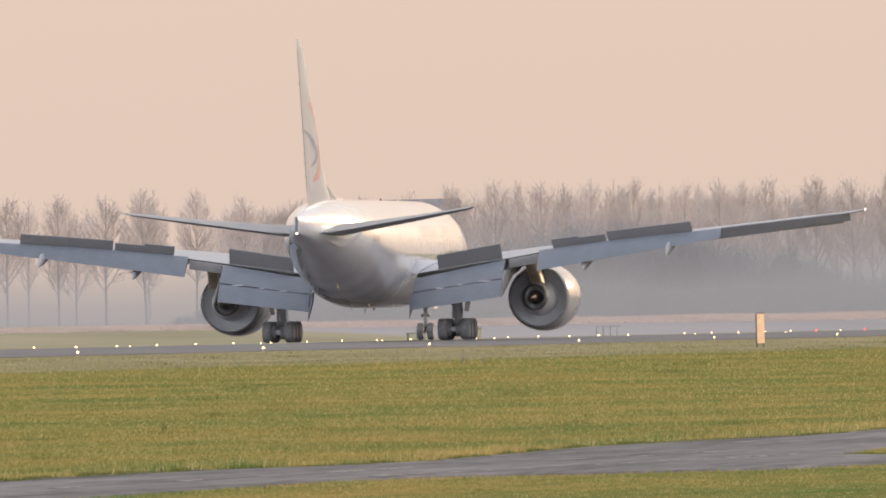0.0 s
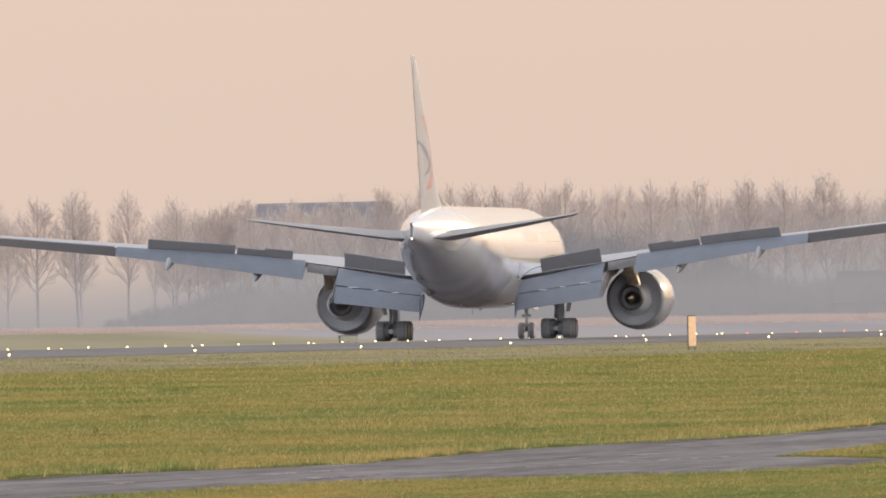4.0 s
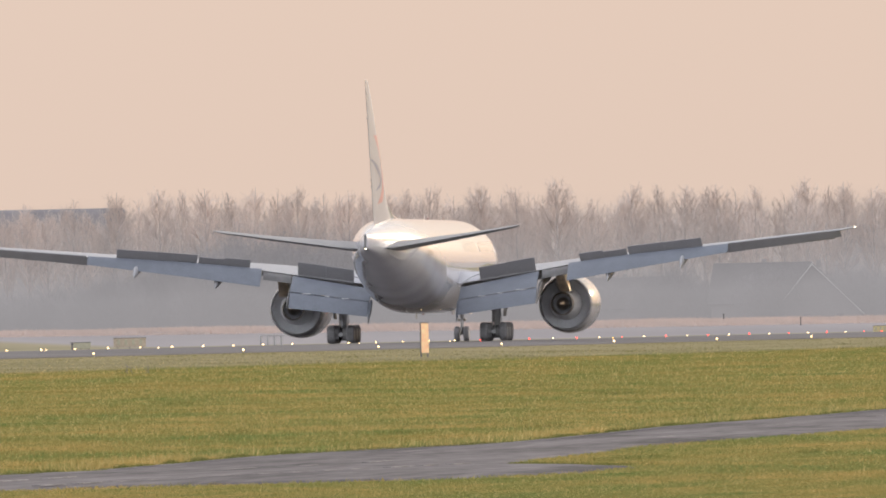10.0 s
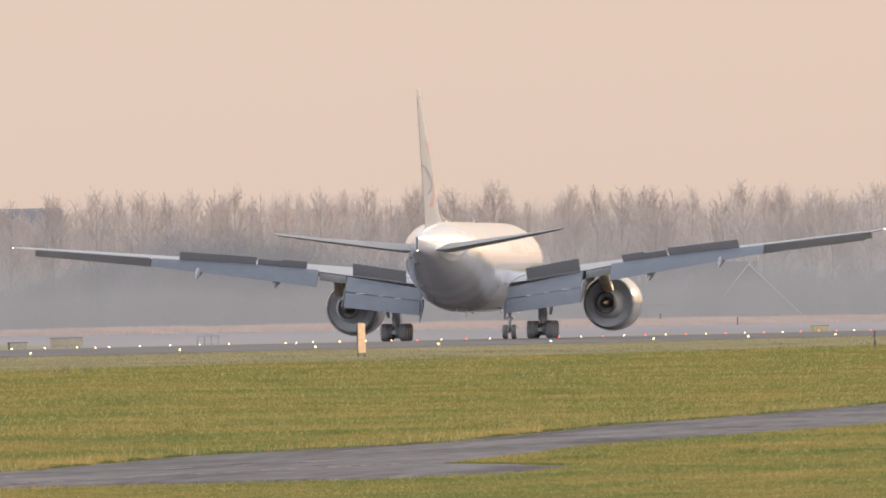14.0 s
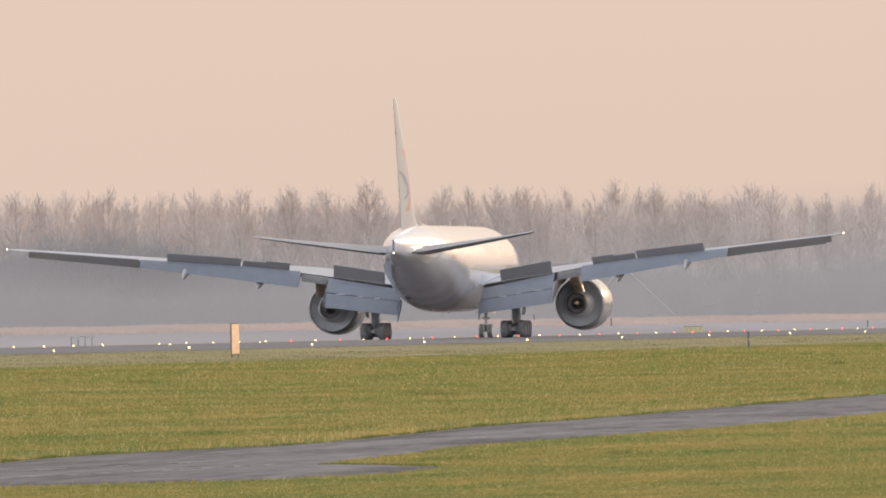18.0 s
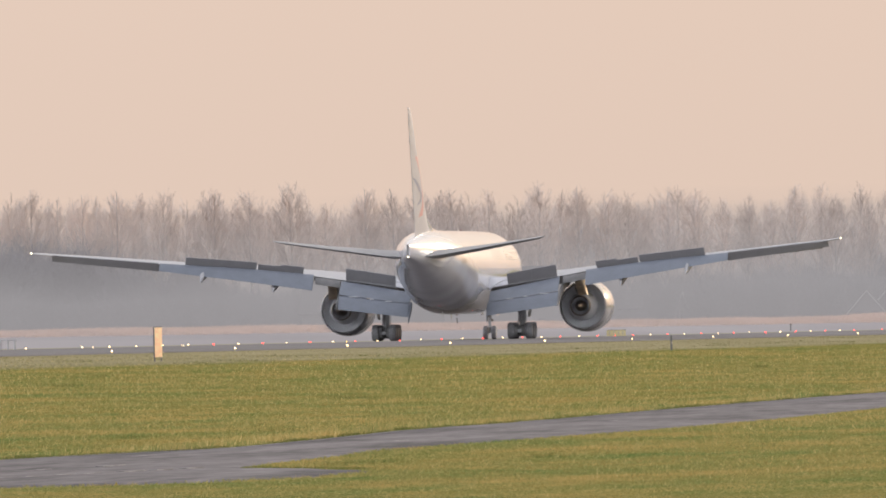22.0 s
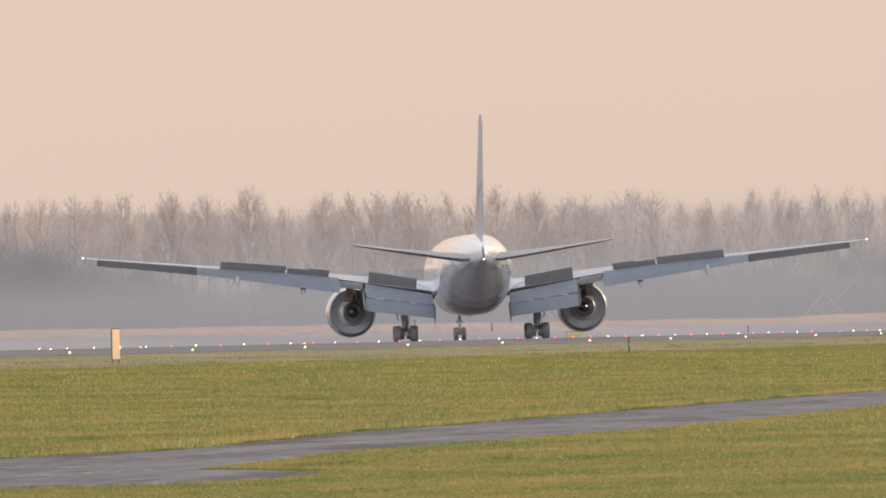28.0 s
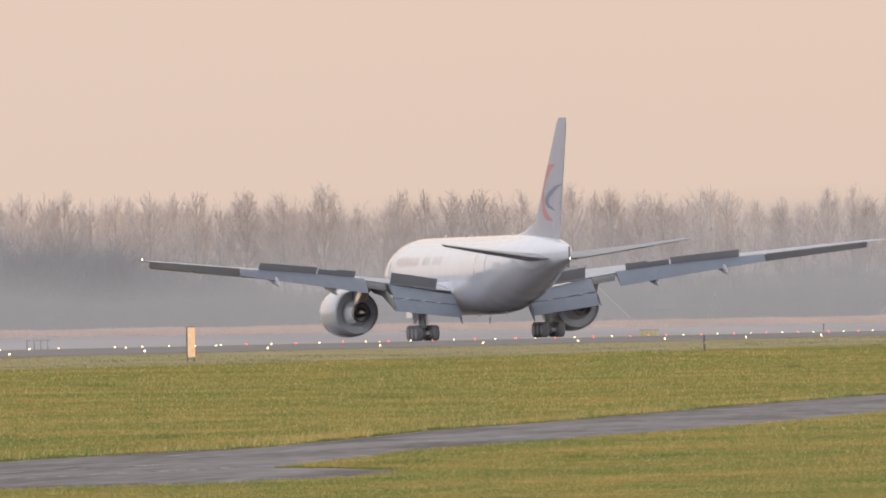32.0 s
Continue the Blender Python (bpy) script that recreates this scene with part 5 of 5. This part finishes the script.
def blades(name, label, category, spots, material):
    """Thin pointed blades standing on the land, joined: rows of x, y, height, width, lean in x and y, turn."""
    x, y, h, w, lx, ly, a = np.asarray(spots, dtype=float).T
    z = lands(x, y)
    c, s = np.cos(a) * w * 0.6, np.sin(a) * w * 0.6
    co = np.stack([np.stack(p, -1) for p in ((x - c, y - s, z - 0.02), (x + c, y + s, z - 0.02), (x + lx, y + ly, z + h))], 1)
    n = len(x)
    me = bpy.data.meshes.new(name)
    me.vertices.add(n * 3)
    me.vertices.foreach_set("co", co.ravel())
    me.loops.add(n * 3)
    me.loops.foreach_set("vertex_index", np.arange(n * 3))
    me.polygons.add(n)
    me.polygons.foreach_set("loop_start", np.arange(n) * 3)
    me.update(calc_edges=True)
    me.materials.append(material)
    return tagged(new(name, me), label, category, kind="stuff")


def lands(x, y):
    """land() for many places at once."""
    z = np.interp(-x, [p[0] for p in PROFILE], [p[1] for p in PROFILE])
    f = np.clip((np.hypot(x, y) - 2780) / 220, 0, 1)
    g = np.clip((-x - 222) / 28, 0, 1)
    return z + 0.6 * f * f * (3 - 2 * f) * g * g * (3 - 2 * g)


def lattice(x, y, seed):
    """Smooth random values from -1 to 1 on a unit grid."""
    i, j = np.floor(x).astype(np.int64), np.floor(y).astype(np.int64)
    u, v = x - i, y - j
    u, v = u * u * (3 - 2 * u), v * v * (3 - 2 * v)

    def corner(a, b):
        k = (a * 374761393 + b * 668265263 + seed * 974634777) & 0x7FFFFFFF
        k = ((k ^ (k >> 13)) * 1274126177) & 0x7FFFFFFF
        return ((k ^ (k >> 16)) & 0xFFFF) / 32767.5 - 1.0

    return (corner(i, j) * (1 - u) + corner(i + 1, j) * u) * (1 - v) + (corner(i, j + 1) * (1 - u) + corner(i + 1, j + 1) * u) * v


def sward(x, y):
    """Uneven growth from about -1 to 1: tussocks within larger patches, stretched in depth for the camera's view."""
    return 0.5 * lattice(x / 0.7, y / 2.2, 1) + 0.3 * lattice(x / 1.9, y / 7.0, 2) + 0.45 * lattice(x / 6.0, y / 34.0, 3)


def build_reeds():
    rng = np.random.default_rng(31)
    n = 150000
    y = rng.uniform(1480, 3120, n)
    foot = rng.random(n) < 0.42
    e = np.where(foot, 248 - np.interp(y, [1500, 2100], [2.6, 4.4]) * rng.random(n) ** 1.5, rng.uniform(247, 258, n))
    h = rng.uniform(0.6, 0.9, n) * (0.90 + 0.25 * np.sin(y / 37) * np.sin(y / 13) + 0.10 * np.sin(y / 4.1) + 0.12 * lattice(y / 2.3, e * 0, 8)) * np.interp(y, [1480, 1700, 2000, 3000], [0.30, 0.40, 0.60, 0.80])
    h *= np.where(foot, rng.uniform(0.3, 0.6, n), 1.0)
    blades("reed_bed", "long bed of dry pinkish-tan reeds along a bank", "reeds",
           np.stack([-e - 2 * np.sin(y / 90) * (e > 247), y, h, np.full(n, 0.07), rng.uniform(-0.25, 0.25, n), rng.uniform(-0.2, 0.2, n), rng.uniform(-0.6, 0.6, n)], 1), REED)


build_reeds()


def edges(edge, y):
    return np.interp(y, [p[1] for p in edge], [p[0] for p in edge])


def build_grass():
    rng = np.random.default_rng(77)
    kinds = {"a": [], "b": [], "c": [], "v": []}

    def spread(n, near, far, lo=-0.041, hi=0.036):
        """Places in the camera's view of the field, thinned with distance from it."""
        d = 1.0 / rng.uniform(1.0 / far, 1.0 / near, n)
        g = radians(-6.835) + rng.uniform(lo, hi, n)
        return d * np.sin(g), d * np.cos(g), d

    def sow(key, x, y, h, w, lean=0.08):
        n = len(x)
        kinds[key].append(np.stack([x, y, h, w, rng.uniform(-lean, lean, n), rng.uniform(-lean, lean, n), rng.uniform(-0.9, 0.9, n)], 1))

    # the field: blades thinned and enlarged with distance to fit the camera's view
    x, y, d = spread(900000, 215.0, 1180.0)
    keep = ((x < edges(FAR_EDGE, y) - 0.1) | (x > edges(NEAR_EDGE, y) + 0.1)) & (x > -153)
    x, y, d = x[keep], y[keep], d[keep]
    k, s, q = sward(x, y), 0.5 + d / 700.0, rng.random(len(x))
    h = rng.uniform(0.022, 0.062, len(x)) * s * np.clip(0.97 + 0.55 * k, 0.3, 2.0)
    # kept lower near the camera for a smoother foreground
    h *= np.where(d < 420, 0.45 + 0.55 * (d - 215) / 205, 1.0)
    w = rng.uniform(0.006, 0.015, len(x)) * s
    verge = x < -119 - 4 * k
    key = np.where(verge, np.where(q < 0.8, "v", np.where(q < 0.9, "b", "c")), np.where(q > 0.925 + 0.03 * (d < 420), "b", np.where(q < 0.03 + 0.22 * np.clip(k - 0.25, 0, 1), "c", "a")))
    h *= np.where(verge, 0.65, np.where(key == "b", 1.25, np.where(key == "c", 1.1, 1.0)))
    for name in kinds:
        m = key == name
        sow(name, x[m], y[m], h[m], w[m])
    # the verge along the runway, further off
    y = 1.0 / rng.uniform(1 / 2300.0, 1 / 1000.0, 60000)
    x = -rng.uniform(100, 154.2, len(y))
    m = np.hypot(x, y) > 1150
    x, y = x[m], y[m]
    s, green = y / 1000.0, x > -121 + rng.uniform(-3, 3, len(y))
    for name, m in (("a", green), ("v", ~green)):
        sow(name, x[m], y[m], rng.uniform(0.015, 0.05, m.sum()) * s[m], rng.uniform(0.015, 0.04, m.sum()) * s[m])
    # a bank of longer grass along the road's far edge, and a lower fringe along the near one
    y = 1.0 / rng.uniform(1 / 900.0, 1 / 225.0, 52000)
    x = edges(FAR_EDGE, y) - np.abs(rng.normal(0.1, 0.55, len(y)))
    rise = 0.65 + 0.35 * np.sin(y * 0.35 + 2 * np.sin(y * 0.083)) * np.sin(y * 0.71)
    h = rng.uniform(0.08, 0.23, len(y)) * rise
    # some brighter blades stand for the bank's sunlit face
    dry = rng.random(len(y)) < 0.18
    sow("a", x[~dry], y[~dry], h[~dry], rng.uniform(0.012, 0.03, (~dry).sum()))
    sow("b", x[dry], y[dry], h[dry] * 1.1, rng.uniform(0.010, 0.02, dry.sum()))
    y = 1.0 / rng.uniform(1 / 900.0, 1 / 225.0, 14000)
    x = edges(NEAR_EDGE, y) + np.abs(rng.normal(0.1, 0.35, len(y)))
    sow("a", x, y, rng.uniform(0.02, 0.065, len(y)), rng.uniform(0.012, 0.03, len(y)))
    # dark blades that paint in the shade at the bank's foot and round the island's tip
    y = 1.0 / rng.uniform(1 / 800.0, 1 / 225.0, 60000)
    sow("c", edges(FAR_EDGE, y) + 0.08 - np.abs(rng.normal(0.0, 0.16, len(y))), y, rng.uniform(0.03, 0.10, len(y)) * (0.8 + 0.4 * lattice(y / 1.7, y * 0, 5)), rng.uniform(0.012, 0.03, len(y)), 0.05)
    y = rng.uniform(319.5, 329, 2600)
    sow("c", edges(NEAR_EDGE, y) + np.abs(rng.normal(0, 0.3, len(y))), y, rng.uniform(0.015, 0.06, len(y)), rng.uniform(0.015, 0.035, len(y)), 0.05)
    # dark clumps on the verge, and greener tufts in the field
    cy = 1.0 / rng.uniform(1 / 2100.0, 1 / 850.0, 80)
    cx, cw = -rng.uniform(112, 152, 80), rng.uniform(0.2, 0.9, 80)
    x, y = (np.repeat(cx, 28) + rng.normal(0, 1, 2240) * np.repeat(cw, 28)), np.repeat(cy, 28) + rng.normal(0, 2.0, 2240)
    sow("c", x, y, rng.uniform(0.03, 0.10, 2240) * y / 1000.0, rng.uniform(0.02, 0.05, 2240), 0.06)
    cx, cy, d = spread(30, 330.0, 1000.0)
    m = ((cx < edges(FAR_EDGE, cy) - 0.9) | (cx > edges(NEAR_EDGE, cy) + 0.9)) & (cx > -140)
    cx, cy = cx[m], cy[m]
    n = len(cx) * 110
    x, y = np.repeat(cx, 110) + rng.normal(0, 1, n) * np.repeat(rng.uniform(0.1, 0.3, len(cx)), 110), np.repeat(cy, 110) + rng.normal(0, 1.6, n)
    sow("c", x, y, rng.uniform(0.03, 0.11, n) * (0.4 + y / 700.0), rng.uniform(0.007, 0.016, n) * (0.5 + y / 700.0), 0.06)
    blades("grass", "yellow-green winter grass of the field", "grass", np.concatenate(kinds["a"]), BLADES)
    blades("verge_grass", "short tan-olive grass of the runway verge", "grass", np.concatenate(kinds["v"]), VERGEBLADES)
    blades("dry_and_glint_grass", "dry straw-coloured stalks, brightened for glints, among the grass", "grass", np.concatenate(kinds["b"]), DRYGLINT)
    blades("tufts_and_shade", "dark green tufts in the grass, and dark blades for the bank's shade", "grass", np.concatenate(kinds["c"]), TUFTSHADE)


build_grass()


def weed(x, y, h, label, material, stems, leaves):
    """A single plant in the field: thin stems with side twigs and a few leaves."""
    thing = tagged(new("weed"), label, "plant")
    rng = np.random.default_rng(int(-x * 10))
    for k in range(stems):
        vs, fs = [], []
        p = np.array((rng.normal(0, 0.08), rng.normal(0, 0.08), -0.03))
        q = p + np.array((rng.normal(0, 0.12) * h, rng.normal(0, 0.12) * h, h * rng.uniform(0.6, 1.0)))
        tube(vs, fs, p, q, 0.012, 0.006)
        for _ in range(5):
            at = p + (q - p) * rng.uniform(0.35, 0.95)
            tube(vs, fs, at, at + np.array((rng.normal(0, 0.16), rng.normal(0, 0.1), rng.uniform(0.08, 0.2))) * h, 0.008, 0.004)
        raw("stem", vs, fs, material, thing)
    for k in range(leaves):
        a, z, l = rng.uniform(0, math.tau), rng.uniform(0.1, 0.9) * h, rng.uniform(0.3, 0.55) * h
        d, e = np.array((math.cos(a), math.sin(a), 0.35)), np.array((-math.sin(a), math.cos(a), 0)) * 0.12 * h
        c = np.array((0, 0, z))
        vs = [tuple(c), tuple(c + d * l * 0.5 + e), tuple(c + d * l), tuple(c + d * l * 0.5 - e), tuple(c + d * l * 0.5 + np.array((0, 0, 0.02)))]
        raw("leaf", vs, [(0, 1, 4), (1, 2, 4), (2, 3, 4), (3, 0, 4)], material, thing)
    thing.matrix_basis = pose(x, y, land(x, y))


weed(-113.0, 826.0, 0.46, "bare dry weed stalks standing in the grass", SIGNEDGE, 3, 0)
weed(-112.7, 829.0, 0.40, "thin dry weed with bent side stems in the grass", SIGNEDGE, 2, 0)
weed(-62.5, 413.3, 0.17, "small dark green leafy weed in the grass", TUFTSHADE, 3, 10)

# ---- what moves ----
# seconds, place of the main gear x and y, lift, heading, roll
ROLLOUT = [
    (0.0, -185.57, 1313.31, 0.01, 0.20, 0.16),
    (0.5, -185.55, 1323.83, 0.02, 0.24, 0.12),
    (1.0, -185.53, 1334.35, 0.03, 0.28, 0.11),
    (1.5, -185.60, 1344.86, 0.02, 0.26, 0.13),
    (2.0, -185.62, 1355.34, 0.02, 0.27, 0.14),
    (2.5, -185.63, 1365.79, 0.02, 0.25, 0.10),
    (3.0, -185.65, 1376.20, 0.01, 0.25, 0.11),
    (3.5, -185.68, 1386.55, 0.01, 0.20, 0.14),
    (4.0, -185.69, 1396.84, 0.02, 0.16, 0.10),
    (4.5, -185.72, 1407.09, 0.01, 0.16, 0.08),
    (6.5, -185.78, 1447.07, 0.02, 0.13, -0.00),
    (7.0, -185.77, 1456.70, 0.00, 0.18, 0.02),
    (7.5, -185.78, 1466.29, -0.00, 0.21, 0.04),
    (8.0, -185.77, 1475.82, -0.01, 0.27, 0.08),
    (8.5, -185.85, 1485.27, -0.01, 0.28, 0.11),
    (9.0, -185.86, 1494.62, 0.00, 0.31, 0.10),
    (9.5, -185.91, 1503.85, -0.00, 0.30, 0.12),
    (10.0, -185.97, 1512.98, -0.00, 0.29, 0.09),
    (10.5, -185.97, 1522.02, -0.02, 0.24, 0.07),
    (11.0, -186.00, 1530.97, -0.02, 0.21, 0.03),
    (11.5, -186.06, 1539.84, -0.03, 0.11, -0.02),
    (12.0, -186.09, 1548.66, -0.03, 0.10, -0.03),
    (12.5, -186.11, 1557.44, -0.00, 0.07, 0.02),
    (13.0, -186.14, 1566.18, -0.02, 0.07, 0.04),
    (13.5, -186.13, 1574.89, -0.02, 0.04, -0.01),
    (14.0, -186.17, 1583.55, -0.01, -0.03, -0.01),
    (14.5, -186.17, 1592.18, -0.03, -0.13, -0.00),
    (16.5, -186.02, 1625.54, 0.01, -0.49, 0.06),
    (17.0, -185.99, 1633.56, -0.01, -0.52, 0.02),
    (17.5, -185.97, 1641.52, -0.00, -0.57, 0.06),
    (18.0, -185.90, 1649.41, -0.03, -0.58, 0.09),
    (18.5, -185.86, 1657.21, -0.03, -0.56, 0.10),
    (19.0, -185.76, 1664.89, -0.02, -0.56, 0.12),
    (19.5, -185.70, 1672.43, -0.01, -0.53, 0.15),
    (20.0, -185.67, 1679.80, 0.00, -0.50, 0.11),
    (20.5, -185.60, 1687.01, -0.02, -0.38, 0.10),
    (21.0, -185.59, 1694.08, -0.03, -0.31, 0.09),
    (21.5, -185.57, 1700.94, -0.02, -0.26, 0.15),
    (22.0, -185.54, 1707.59, -0.01, -0.23, 0.12),
    (22.5, -185.54, 1714.04, 0.01, -0.11, 0.17),
    (23.0, -185.51, 1720.30, 0.00, -0.03, 0.14),
    (23.5, -185.49, 1726.37, 0.00, 0.10, 0.16),
    (24.0, -185.50, 1732.23, -0.01, 0.45, 0.15),
    (24.5, -185.51, 1737.90, -0.01, 0.95, 0.09),
    (25.0, -185.57, 1743.39, -0.01, 1.61, 0.07),
    (25.5, -185.70, 1748.72, -0.03, 2.39, 0.07),
    (27.5, -186.94, 1767.25, 0.00, 6.97, -0.08),
    (28.0, -187.56, 1771.92, 0.01, 8.17, -0.19),
    (28.5, -188.25, 1776.61, 0.00, 9.36, -0.22),
    (29.0, -189.04, 1781.31, 0.02, 10.65, -0.27),
    (29.5, -190.00, 1786.00, 0.03, 12.05, -0.37),
    (30.0, -191.11, 1790.67, 0.02, 13.50, -0.45),
    (30.5, -192.26, 1795.31, 0.02, 14.94, -0.48),
    (31.0, -193.62, 1799.92, 0.04, 16.42, -0.49),
    (31.5, -195.09, 1804.52, 0.05, 17.92, -0.48),
    (32.0, -196.70, 1809.11, 0.04, 19.42, -0.45),
]


def motions():
    walk(plane, [(t, pose(x, y, 1.70 + lift, 0, roll, turn)) for t, x, y, lift, turn, roll in ROLLOUT])
    # wheels turn by the way rolled
    ts = [r[0] for r in ROLLOUT]
    gone = [0.0]
    for p, q in zip(ROLLOUT, ROLLOUT[1:]):
        gone.append(gone[-1] + math.hypot(q[1] - p[1], q[2] - p[2]))
    for ob, x, y, r in WHEELS:
        rows, last = [], -1e9
        for k in range(int(32.0 * FPS) + 1):
            t = k / FPS
            ahead = float(np.interp((k + 1) / FPS, ts, gone)) / r
            if k == 0 or k == int(32.0 * FPS) or math.degrees(ahead - last) > 80:
                last = float(np.interp(t, ts, gone)) / r
                rows.append((t, pose(x, y, r, -math.degrees(last), 0, 0)))
        walk(ob, rows)


motions()
